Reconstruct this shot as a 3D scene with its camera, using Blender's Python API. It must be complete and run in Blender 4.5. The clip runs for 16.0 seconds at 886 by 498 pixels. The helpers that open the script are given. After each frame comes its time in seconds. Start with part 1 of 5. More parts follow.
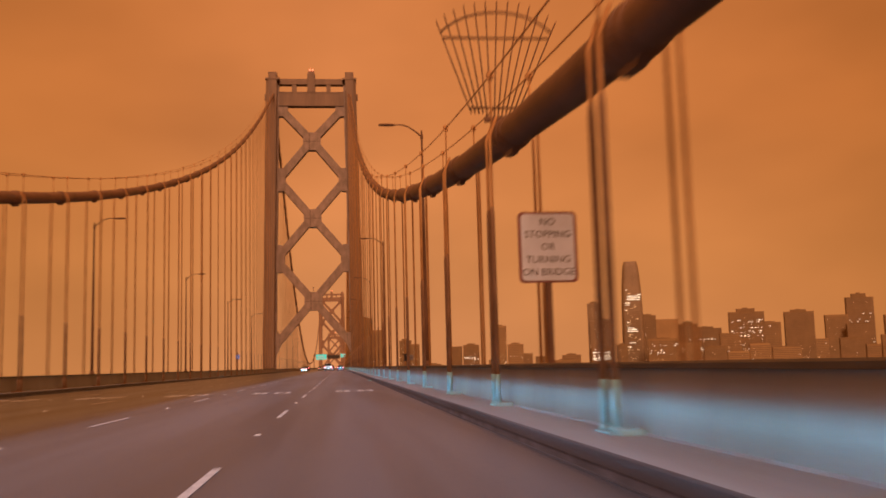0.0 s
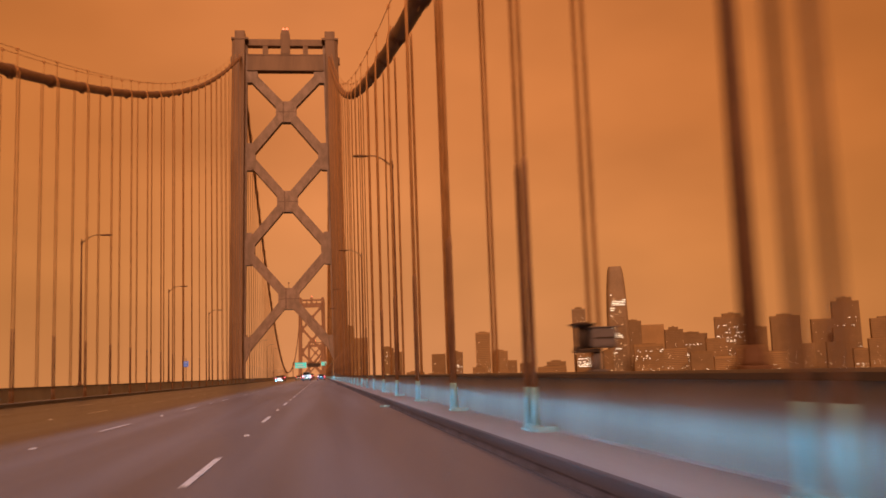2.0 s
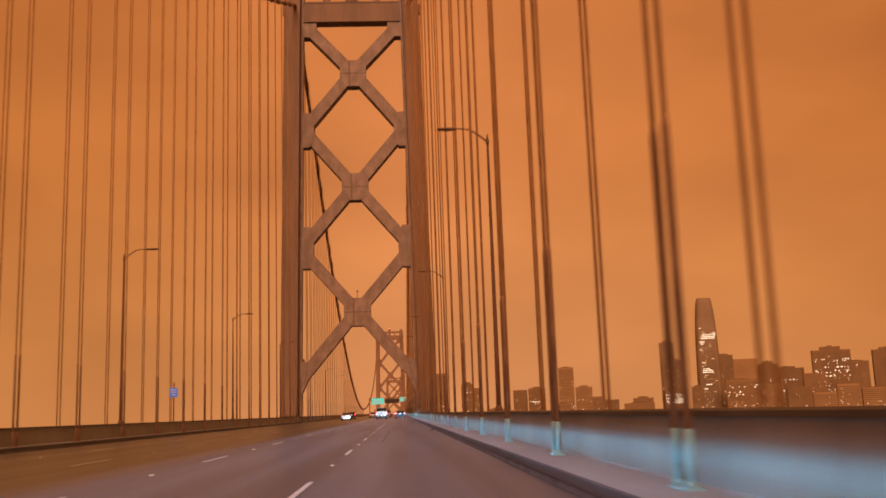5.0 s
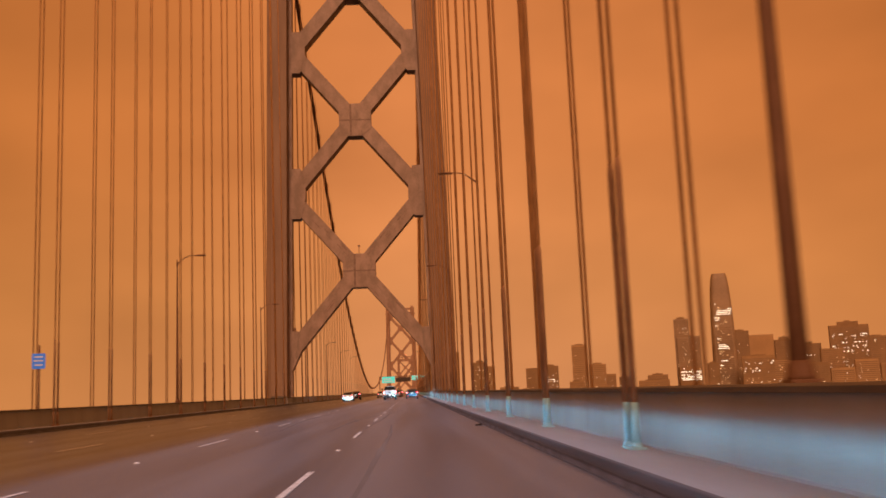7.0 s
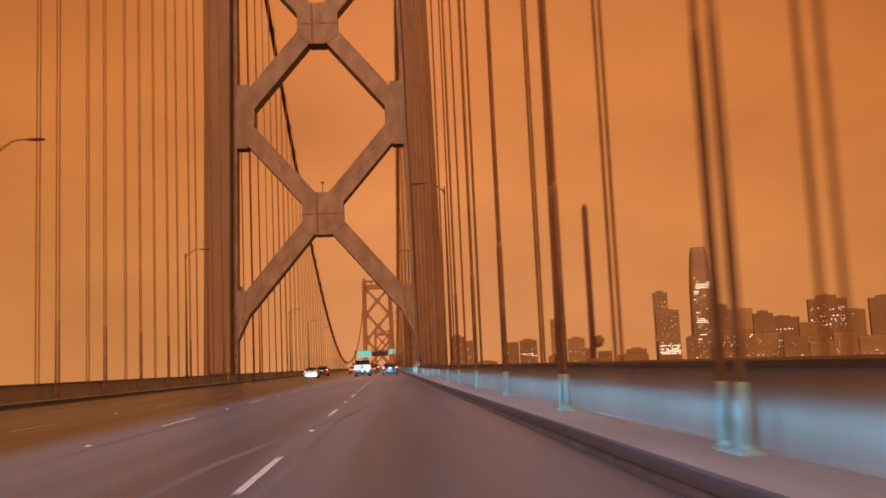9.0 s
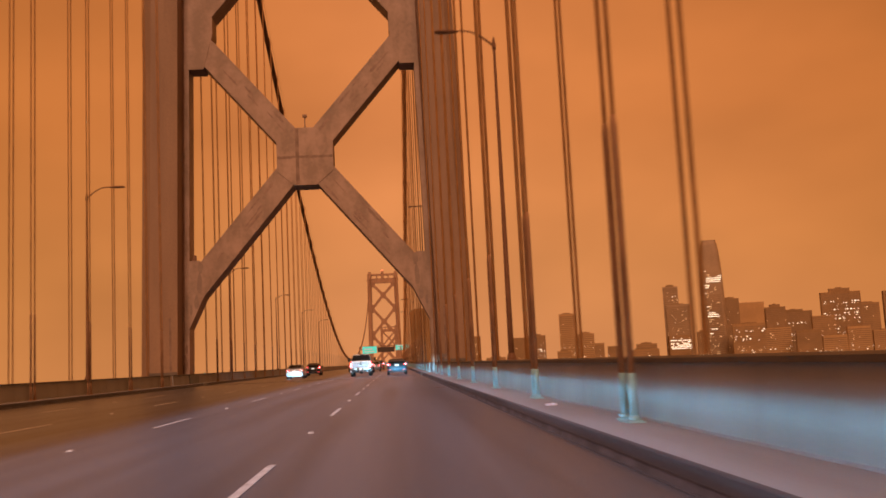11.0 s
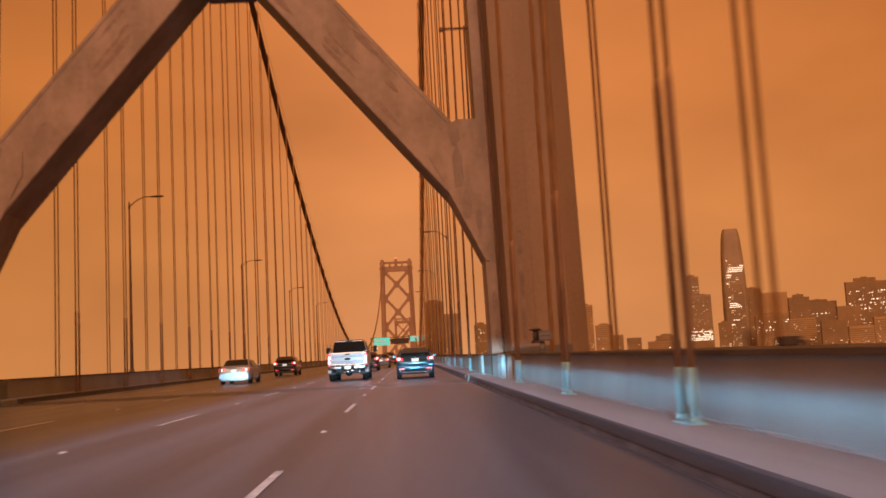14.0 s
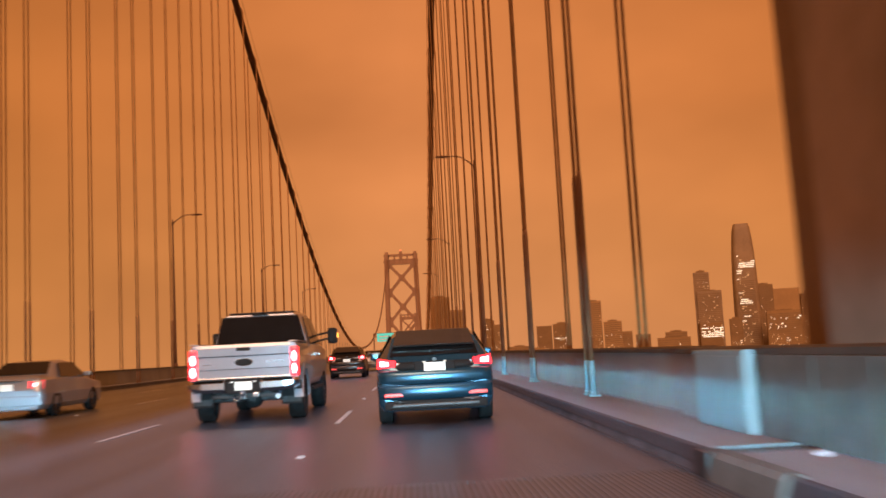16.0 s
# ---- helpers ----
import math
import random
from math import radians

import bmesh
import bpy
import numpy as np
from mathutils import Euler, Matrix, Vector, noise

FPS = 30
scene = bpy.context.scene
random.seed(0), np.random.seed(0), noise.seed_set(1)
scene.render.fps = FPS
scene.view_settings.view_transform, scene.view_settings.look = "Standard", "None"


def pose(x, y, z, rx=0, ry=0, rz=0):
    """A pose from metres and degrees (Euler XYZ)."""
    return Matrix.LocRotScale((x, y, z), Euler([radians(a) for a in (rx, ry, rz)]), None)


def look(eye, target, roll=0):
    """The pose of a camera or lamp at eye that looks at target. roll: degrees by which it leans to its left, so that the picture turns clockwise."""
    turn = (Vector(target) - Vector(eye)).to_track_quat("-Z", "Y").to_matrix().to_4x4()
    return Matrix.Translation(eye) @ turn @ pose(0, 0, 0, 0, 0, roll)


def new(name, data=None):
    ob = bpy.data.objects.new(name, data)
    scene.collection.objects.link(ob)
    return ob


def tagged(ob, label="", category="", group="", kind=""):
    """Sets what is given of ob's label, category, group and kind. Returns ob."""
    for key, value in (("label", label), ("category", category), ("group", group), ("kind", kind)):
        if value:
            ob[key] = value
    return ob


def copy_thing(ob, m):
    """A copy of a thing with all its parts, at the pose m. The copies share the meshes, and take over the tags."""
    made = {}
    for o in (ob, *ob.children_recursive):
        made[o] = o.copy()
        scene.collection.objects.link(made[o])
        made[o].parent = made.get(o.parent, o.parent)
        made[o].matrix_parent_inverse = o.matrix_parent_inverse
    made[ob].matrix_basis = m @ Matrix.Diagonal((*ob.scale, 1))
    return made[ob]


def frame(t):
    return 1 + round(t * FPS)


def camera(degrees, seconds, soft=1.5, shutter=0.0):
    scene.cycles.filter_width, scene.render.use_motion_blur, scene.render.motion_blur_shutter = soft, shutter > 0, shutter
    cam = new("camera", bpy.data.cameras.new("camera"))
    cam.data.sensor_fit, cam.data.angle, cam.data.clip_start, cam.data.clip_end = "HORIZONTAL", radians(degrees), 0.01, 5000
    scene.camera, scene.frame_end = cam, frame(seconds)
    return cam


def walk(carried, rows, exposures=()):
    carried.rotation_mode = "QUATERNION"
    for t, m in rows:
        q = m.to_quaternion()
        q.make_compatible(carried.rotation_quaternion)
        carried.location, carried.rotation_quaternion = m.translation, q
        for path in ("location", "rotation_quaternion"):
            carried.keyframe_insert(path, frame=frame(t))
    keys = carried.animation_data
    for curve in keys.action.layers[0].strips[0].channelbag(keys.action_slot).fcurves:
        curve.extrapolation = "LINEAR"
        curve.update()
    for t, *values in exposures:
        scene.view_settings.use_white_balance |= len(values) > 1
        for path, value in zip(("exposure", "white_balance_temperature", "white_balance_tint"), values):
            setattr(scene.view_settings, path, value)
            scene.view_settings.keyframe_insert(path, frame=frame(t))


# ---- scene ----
# The upper deck of a suspension bridge under a smoke-orange sky; x to the right, y along the roadway, z up from the road.

# ---------- camera ----------
cam = camera(49.73, 16.0, soft=1.7, shutter=0.5)
PATH = [
    (0.0, pose(6.743, -262.208, 1.060, 96.878, 1.509, -6.151)),
    (0.5, pose(6.768, -252.300, 1.072, 97.049, 2.048, -6.927)),
    (1.0, pose(6.794, -242.824, 1.098, 97.119, 2.136, -7.126)),
    (1.5, pose(6.822, -233.128, 1.104, 97.239, 1.938, -7.267)),
    (2.0, pose(6.851, -223.459, 1.102, 97.306, 1.980, -7.267)),
    (2.5, pose(6.877, -213.520, 1.099, 97.738, 2.012, -6.148)),
    (3.0, pose(6.895, -204.120, 1.096, 98.482, 2.027, -4.868)),
    (3.5, pose(6.906, -195.120, 1.093, 99.571, 1.928, -3.595)),
    (4.0, pose(6.918, -186.400, 1.096, 99.884, 1.851, -3.038)),
    (6.5, pose(6.913, -147.085, 1.100, 98.727, 2.291, -2.067)),
    (7.0, pose(6.902, -139.736, 1.099, 98.411, 2.376, -1.916)),
    (7.5, pose(6.881, -132.379, 1.100, 98.047, 2.394, -1.956)),
    (8.0, pose(6.861, -125.025, 1.101, 97.669, 2.397, -2.243)),
    (8.5, pose(6.851, -117.720, 1.101, 97.305, 2.479, -2.719)),
    (9.0, pose(6.843, -110.080, 1.102, 96.860, 2.540, -3.287)),
    (11.5, pose(6.891, -73.824, 1.113, 96.530, 2.888, -2.741)),
    (12.0, pose(6.853, -66.845, 1.115, 96.318, 2.742, -2.508)),
    (12.5, pose(6.825, -59.840, 1.123, 96.185, 2.612, -2.481)),
    (13.0, pose(6.852, -52.370, 1.138, 96.142, 2.576, -2.316)),
    (13.5, pose(6.849, -44.880, 1.154, 96.242, 2.621, -2.169)),
    (14.0, pose(6.813, -37.601, 1.123, 96.261, 2.999, -2.028)),
    (14.5, pose(6.750, -30.000, 1.102, 96.312, 2.996, -1.872)),
    (15.0, pose(6.713, -21.964, 1.106, 96.246, 3.158, -1.770)),
    (15.5, pose(6.695, -13.784, 1.126, 96.180, 2.882, -1.633)),
    (16.0, pose(6.792, -5.542, 1.137, 96.083, 2.986, -1.702)),
]
walk(cam, PATH, [(0.0, -0.09), (2.0, -0.06), (4.0, -0.04), (6.5, -0.01), (16.0, -0.01)])

# ---------- world and light ----------
world = bpy.data.worlds.new("smoke_sky")
scene.world = world
world.use_nodes = True
wn, wl = world.node_tree.nodes, world.node_tree.links
wn.clear()
w_out = wn.new("ShaderNodeOutputWorld")
w_bg = wn.new("ShaderNodeBackground")
w_tc = wn.new("ShaderNodeTexCoord")
w_sep = wn.new("ShaderNodeSeparateXYZ")
wl.new(w_tc.outputs["Generated"], w_sep.inputs[0])
w_ramp = wn.new("ShaderNodeValToRGB")          # by height above the horizon
w_ramp.color_ramp.elements[0].position = 0.0
w_ramp.color_ramp.elements[0].color = (0.745, 0.286, 0.109, 1)
w_ramp.color_ramp.elements[1].position = 1.0
w_ramp.color_ramp.elements[1].color = (0.56, 0.20, 0.065, 1)
for pos, col in ((0.10, (0.745, 0.274, 0.092, 1)), (0.24, (0.735, 0.24, 0.072, 1)), (0.42, (0.74, 0.23, 0.066, 1))):
    e = w_ramp.color_ramp.elements.new(pos)
    e.color = col
wl.new(w_sep.outputs["Z"], w_ramp.inputs[0])
w_side = wn.new("ShaderNodeMapRange")          # thicker smoke to both sides
w_side.inputs["From Min"].default_value = -0.6
w_side.inputs["From Max"].default_value = 0.6
wl.new(w_sep.outputs["X"], w_side.inputs["Value"])
w_band = wn.new("ShaderNodeValToRGB")
w_band.color_ramp.elements[0].position = 0.0
w_band.color_ramp.elements[0].color = (0.72, 0.69, 0.46, 1)
w_band.color_ramp.elements[1].position = 1.0
w_band.color_ramp.elements[1].color = (0.69, 0.62, 0.42, 1)
for pos, col in ((0.32, (0.81, 0.775, 0.64, 1)), (0.50, (1, 1, 1, 1)), (0.68, (0.94, 0.92, 0.83, 1))):
    e = w_band.color_ramp.elements.new(pos)
    e.color = col
wl.new(w_side.outputs["Result"], w_band.inputs[0])
w_tint = wn.new("ShaderNodeMix")
w_tint.data_type = 'RGBA'
w_tint.blend_type = 'MULTIPLY'
w_tint.inputs[0].default_value = 1.0
wl.new(w_band.outputs["Color"], w_tint.inputs[7])
wl.new(w_ramp.outputs["Color"], w_tint.inputs[6])
w_map = wn.new("ShaderNodeMapping")
w_map.inputs["Scale"].default_value = (1.8, 1.8, 3.6)
wl.new(w_tc.outputs["Generated"], w_map.inputs[0])
w_noise = wn.new("ShaderNodeTexNoise")
w_noise.inputs["Scale"].default_value = 2.2
w_noise.inputs["Detail"].default_value = 3.0
w_noise.inputs["Roughness"].default_value = 0.45
wl.new(w_map.outputs[0], w_noise.inputs["Vector"])
w_nr = wn.new("ShaderNodeMapRange")
w_nr.inputs["From Min"].default_value = 0.25
w_nr.inputs["From Max"].default_value = 0.75
w_nr.inputs["To Min"].default_value = 0.83
w_nr.inputs["To Max"].default_value = 1.14
wl.new(w_noise.outputs[0], w_nr.inputs["Value"])
w_mul = wn.new("ShaderNodeMix")
w_mul.data_type = 'RGBA'
w_mul.blend_type = 'MULTIPLY'
w_mul.inputs[0].default_value = 1.0
wl.new(w_tint.outputs[2], w_mul.inputs[6])
wl.new(w_nr.outputs["Result"], w_mul.inputs[7])
wl.new(w_mul.outputs[2], w_bg.inputs["Color"])
w_bg.inputs["Strength"].default_value = 1.0
wl.new(w_bg.outputs[0], w_out.inputs["Surface"])

# the sun, spread out by the smoke, behind the camera and high
sun = new("smoke_sun", bpy.data.lights.new("smoke_sun", "SUN"))
sun.data.energy = 2.0
sun.data.angle = radians(24)
sun.data.color = (1.0, 0.55, 0.34)
sun.matrix_world = look((-18, -220, 150), (0, 0, 20))

# added unseen strips in place of moving low beams, cut off at lamp height: they wash the walkway and the parapet
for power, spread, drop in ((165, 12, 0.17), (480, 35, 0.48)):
    beam = new("added_beam_strip", bpy.data.lights.new("added_beam_strip", "AREA"))
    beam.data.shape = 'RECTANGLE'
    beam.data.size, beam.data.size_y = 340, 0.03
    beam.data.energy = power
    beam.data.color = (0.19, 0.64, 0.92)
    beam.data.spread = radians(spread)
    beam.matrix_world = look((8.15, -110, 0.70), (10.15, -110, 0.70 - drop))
# added unseen sheet lamp over the lanes, in place of beams falling in front of the cars
lane_fill = new("lane_fill", bpy.data.lights.new("lane_fill", "AREA"))
lane_fill.data.shape = 'RECTANGLE'
lane_fill.data.size, lane_fill.data.size_y = 340, 8.6
lane_fill.data.energy = 3800
lane_fill.data.color = (0.36, 0.64, 1.0)
lane_fill.data.spread = radians(150)
lane_fill.matrix_world = pose(5.0, -110, 0.72, 0, 0, 90)
# the headlights of the car itself, near the end of its way
for x, aim, power in ((6.2, 4.3, 4500), (7.5, 6.7, 9500)):
    hl = new("headlight", bpy.data.lights.new("headlight", "SPOT"))
    hl.data.energy = power
    hl.data.color = (0.38, 0.78, 1.0)
    hl.data.spot_size = radians(66)
    hl.data.spot_blend = 1.0
    hl.data.shadow_soft_size = 0.08
    hl.matrix_world = look((x, -11.4, 0.68), (aim, 10.0, 0.76)) @ Matrix.Diagonal((1.0, 0.16, 1.0, 1.0))

# low beams of the next lane's traffic, on the back of the silver saloon
hl = new("headlight", bpy.data.lights.new("headlight", "SPOT"))
hl.data.energy = 6500
hl.data.color = (0.34, 0.74, 1.0)
hl.data.spot_size = radians(15)
hl.data.spot_blend = 0.6
hl.data.shadow_soft_size = 0.08
hl.matrix_world = look((-3.2, 8.6, 0.62), (-3.35, 18.8, 0.45)) @ Matrix.Diagonal((1.0, 0.22, 1.0, 1.0))

# ---------- materials ----------
def mat(name, color, rough=0.6, metal=0.0, var=0.12, scale=1.5, fine=40.0, bump=0.0, color2=None, emit=None, power=0.0, spec=0.5, streak=0.0, coat=0.0, stretch=None):
    """A surface whose colour drifts at two scales, with grain in relief."""
    m = bpy.data.materials.new(name)
    m.use_nodes = True
    nt = m.node_tree
    b = nt.nodes["Principled BSDF"]
    b.inputs["Roughness"].default_value = rough
    b.inputs["Metallic"].default_value = metal
    b.inputs["Specular IOR Level"].default_value = spec
    b.inputs["Coat Weight"].default_value = coat
    tc = nt.nodes.new("ShaderNodeTexCoord")
    n1 = nt.nodes.new("ShaderNodeTexNoise")
    n1.inputs["Scale"].default_value = scale
    n1.inputs["Detail"].default_value = 5.0
    n2 = nt.nodes.new("ShaderNodeTexNoise")
    n2.inputs["Scale"].default_value = fine
    n2.inputs["Detail"].default_value = 3.0
    src = tc.outputs["Object"]
    if streak or stretch:
        mp = nt.nodes.new("ShaderNodeMapping")
        mp.inputs["Scale"].default_value = stretch or (1.0, 1.0, streak)
        nt.links.new(src, mp.inputs[0])
        src1 = mp.outputs[0]
    else:
        src1 = src
    nt.links.new(src1, n1.inputs["Vector"])
    nt.links.new(src, n2.inputs["Vector"])
    mx = nt.nodes.new("ShaderNodeMath")
    mx.operation = 'MULTIPLY_ADD'
    mx.inputs[1].default_value = 0.35
    nt.links.new(n2.outputs[0], mx.inputs[0])
    nt.links.new(n1.outputs[0], mx.inputs[2])
    ramp = nt.nodes.new("ShaderNodeValToRGB")
    c2 = color2 or tuple(max(0.0, c * (1 - 2.2 * var)) for c in color)
    ramp.color_ramp.elements[0].position = 0.54
    ramp.color_ramp.elements[0].color = (*c2, 1)
    ramp.color_ramp.elements[1].position = 0.82
    ramp.color_ramp.elements[1].color = (*color, 1)
    nt.links.new(mx.outputs[0], ramp.inputs[0])
    nt.links.new(ramp.outputs[0], b.inputs["Base Color"])
    if bump:
        bp = nt.nodes.new("ShaderNodeBump")
        bp.inputs["Strength"].default_value = bump
        bp.inputs["Distance"].default_value = 0.02
        nt.links.new(n2.outputs[0], bp.inputs["Height"])
        nt.links.new(bp.outputs[0], b.inputs["Normal"])
    if emit:
        b.inputs["Emission Color"].default_value = (*emit, 1)
        b.inputs["Emission Strength"].default_value = power
    return m


# asphalt and walkway lean blue: part of the headlights' cool wash is in their colour
M_ASPHALT = mat("asphalt", (0.082, 0.110, 0.154), 0.33, spec=0.35, var=0.16, scale=0.9, fine=45, bump=0.35, stretch=(1.0, 0.03, 1.0), color2=(0.032, 0.042, 0.058))
M_WALK = mat("walkway_concrete", (0.325, 0.35, 0.41), 0.8, color2=(0.25, 0.25, 0.275), var=0.12, scale=0.6, fine=30, bump=0.3, stretch=(1.0, 0.12, 1.0))
M_KERB = mat("kerb_concrete", (0.19, 0.195, 0.235), 0.85, var=0.2, scale=1.3, fine=35, bump=0.4)
M_NOSING = mat("kerb_nosing_steel", (0.085, 0.085, 0.105), 0.75, var=0.2, scale=1.3, fine=35, bump=0.3, stretch=(1.0, 0.1, 1.0))
M_BARRIER = mat("barrier_concrete", (0.335, 0.34, 0.35), 0.75, var=0.09, scale=0.5, fine=24, bump=0.25, streak=0.25)
M_CAP = mat("barrier_cap", (0.12, 0.10, 0.085), 0.7, var=0.15, scale=0.8, fine=30, bump=0.2)
M_STAIN = mat("stained_paint", (0.27, 0.182, 0.138), 0.65, var=0.2, scale=1.6, fine=9, color2=(0.175, 0.112, 0.084))
M_PATCH = mat("faded_stain", (0.285, 0.21, 0.165), 0.65, var=0.2, scale=1.6, fine=7, color2=(0.235, 0.168, 0.137))
M_STREAK = mat("rusty_streak", (0.315, 0.21, 0.165), 0.65, var=0.1, scale=1.6, fine=7, color2=(0.225, 0.148, 0.116))
M_STEEL = mat("tower_paint", (0.39, 0.276, 0.22), 0.6, var=0.16, scale=0.75, fine=3.2, bump=0.05, stretch=(1.0, 1.0, 0.55), color2=(0.26, 0.184, 0.14))
M_STEEL_D = mat("weathered_tower_paint", (0.308, 0.197, 0.128), 0.65, var=0.2, scale=0.55, fine=6, bump=0.04, stretch=(1.0, 1.0, 0.16), color2=(0.232, 0.147, 0.096))
# far towers' colour holds the orange haze of distance
M_FAR = mat("far_tower_haze_tint", (0.40, 0.228, 0.135), 0.65, var=0.2, scale=1.1, fine=6, stretch=(1.0, 1.0, 0.1), color2=(0.31, 0.172, 0.102))
M_CABLE = mat("cable_wrap_paint", (0.27, 0.145, 0.09), 0.6, var=0.13, scale=0.7, fine=14, bump=0.2)
# bright orange: haze and blur over the ropes are put into their colour
M_ROPE = mat("hazed_wire_rope", (0.72, 0.375, 0.152), 0.7, spec=0.15, var=0.12, scale=1.2, fine=60, bump=0.03)
M_SLEEVE = mat("rope_sleeve", (0.33, 0.185, 0.105), 0.65, spec=0.25, var=0.14, scale=1.5, fine=35, bump=0.03)
# cyan cast of headlights on plain feet, put into the colour
M_SHOE = mat("headlight_cyan", (0.32, 0.60, 0.71), 0.55, var=0.1, scale=3, fine=40, bump=0.2)
M_POLE = mat("lamp_pole", (0.22, 0.115, 0.068), 0.6, metal=0.0, spec=0.2, var=0.12, scale=1.0, fine=30, bump=0.1)
M_LINE = mat("road_paint", (0.78, 0.78, 0.77), 0.6, var=0.13, scale=5, fine=70, bump=0.3, color2=(0.42, 0.41, 0.40))
M_WATER = mat("bay_water", (0.04, 0.04, 0.036), 0.7, spec=0.1, var=0.2, scale=0.02, fine=0.4, bump=0.3)
# bluish white: headlight shine on the sign is put into the colour
M_SIGN = mat("sign_face", (0.76, 0.81, 0.95), 0.5, var=0.04, scale=4, fine=60)
M_SIGN_EDGE = mat("sign_red_edge", (0.30, 0.10, 0.075), 0.5, var=0.12, scale=6, fine=60)
M_SIGN_TEXT = mat("sign_lettering", (0.085, 0.06, 0.07), 0.6, var=0.05, scale=6, fine=60)
# the call box sign's face is given an added glow
M_BLUE = mat("glowing_blue_sign_face", (0.03, 0.16, 0.62), 0.4, var=0.05, scale=4, fine=60, emit=(0.05, 0.22, 0.75), power=0.35)
M_GREEN = mat("lit_green_sign", (0.02, 0.35, 0.24), 0.4, var=0.05, scale=1, fine=20, emit=(0.10, 0.62, 0.52), power=0.9)
M_WHITE = mat("white_panel", (0.74, 0.76, 0.77), 0.5, var=0.08, scale=2, fine=30, bump=0.1)
M_BEACON = mat("red_beacon_glass", (0.7, 0.08, 0.03), 0.3, emit=(1.0, 0.22, 0.10), power=2.2)

# ---------- mesh helpers ----------
def box(bm, x0, x1, y0, y1, z0, z1, bevel=0.0):
    vs = [bm.verts.new(p) for p in ((x0, y0, z0), (x1, y0, z0), (x1, y1, z0), (x0, y1, z0), (x0, y0, z1), (x1, y0, z1), (x1, y1, z1), (x0, y1, z1))]
    fs = [bm.faces.new([vs[i] for i in f]) for f in ((3, 2, 1, 0), (4, 5, 6, 7), (0, 1, 5, 4), (1, 2, 6, 5), (2, 3, 7, 6), (3, 0, 4, 7))]
    if bevel:
        es = {e for f in fs for e in f.edges}
        bmesh.ops.bevel(bm, geom=list(es), offset=bevel, segments=2, affect='EDGES', profile=0.6)
    return bm


def prism_y(bm, poly, y0, y1):
    """A polygon in x and z, drawn out along y."""
    a = [bm.verts.new((x, y0, z)) for x, z in poly]
    b = [bm.verts.new((x, y1, z)) for x, z in poly]
    n = len(poly)
    fs = [bm.faces.new(a), bm.faces.new(b[::-1])]
    fs += [bm.faces.new((a[i], b[i], b[(i + 1) % n], a[(i + 1) % n])) for i in range(n)]
    bmesh.ops.recalc_face_normals(bm, faces=fs)
    return bm


def prism_x(bm, poly, x0, x1):
    """A polygon in y and z, drawn out along x."""
    a = [bm.verts.new((x0, y, z)) for y, z in poly]
    b = [bm.verts.new((x1, y, z)) for y, z in poly]
    n = len(poly)
    fs = [bm.faces.new(a), bm.faces.new(b[::-1])]
    fs += [bm.faces.new((a[i], b[i], b[(i + 1) % n], a[(i + 1) % n])) for i in range(n)]
    bmesh.ops.recalc_face_normals(bm, faces=fs)
    return bm


def tube(bm, pts, r, sides=8, cap=True):
    """A tube through points; r may be one radius or one a point."""
    pts = [Vector(p) for p in pts]
    rs = r if isinstance(r, (list, tuple)) else [r] * len(pts)
    rings = []
    side = None
    for i, p in enumerate(pts):
        d = (pts[min(i + 1, len(pts) - 1)] - pts[max(i - 1, 0)]).normalized()
        ref = Vector((1, 0, 0)) if abs(d.x) < 0.9 else Vector((0, 0, 1))
        u = d.cross(ref).normalized() if side is None else (side - d * side.dot(d)).normalized()
        side = u
        v = d.cross(u)
        rings.append([bm.verts.new(p + rs[i] * (math.cos(2 * math.pi * k / sides) * u + math.sin(2 * math.pi * k / sides) * v)) for k in range(sides)])
    fs = []
    for a, b in zip(rings, rings[1:]):
        fs += [bm.faces.new((a[k], a[(k + 1) % sides], b[(k + 1) % sides], b[k])) for k in range(sides)]
    for f in fs:
        f.smooth = True
    if cap:
        fs += [bm.faces.new(rings[0][::-1]), bm.faces.new(rings[-1])]
    bmesh.ops.recalc_face_normals(bm, faces=fs)
    return bm


def loft(bm, rings, caps=True, smooth=False):
    """Skins closed rings of equally many points."""
    vs = [[bm.verts.new(p) for p in ring] for ring in rings]
    n = len(vs[0])
    fs = []
    for a, b in zip(vs, vs[1:]):
        fs += [bm.faces.new((a[k], a[(k + 1) % n], b[(k + 1) % n], b[k])) for k in range(n)]
    for f in fs:
        f.smooth = smooth
    if caps:
        fs += [bm.faces.new(vs[0][::-1]), bm.faces.new(vs[-1])]
    bmesh.ops.recalc_face_normals(bm, faces=fs)
    return bm


def mesh_of(name, bm, material):
    me = bpy.data.meshes.new(name)
    bm.to_mesh(me)
    bm.free()
    me.materials.append(material)
    return me


def part(name, bm, material, parent, label=""):
    ob = new(name, mesh_of(name, bm, material))
    ob.parent = parent
    if label:
        ob["label"] = label
    return ob


def thing(name, label, category, group="", kind="", at=(0, 0, 0), turn=0.0):
    ob = new(name)
    ob.empty_display_size = 0.2
    ob.matrix_basis = pose(*at, 0, 0, turn)
    return tagged(ob, label, category, group, kind)


def solid(name, bm, material, label, category="", kind="structure"):
    return tagged(new(name, mesh_of(name, bm, material)), label, category, "", kind)


B = bmesh.new

# ---------- large structure: deck, walkways, barriers, water ----------
Y0, Y1 = -420.0, 1500.0
solid("water", box(B(), -4900, 4900, -4900, 4900, -66, -64), M_WATER, "dark bay water far below the bridge deck", "water")
solid("road", box(B(), -9.14, 9.14, Y0, Y1, -0.5, 0.0), M_ASPHALT, "worn grey asphalt roadway of the bridge deck", "road")

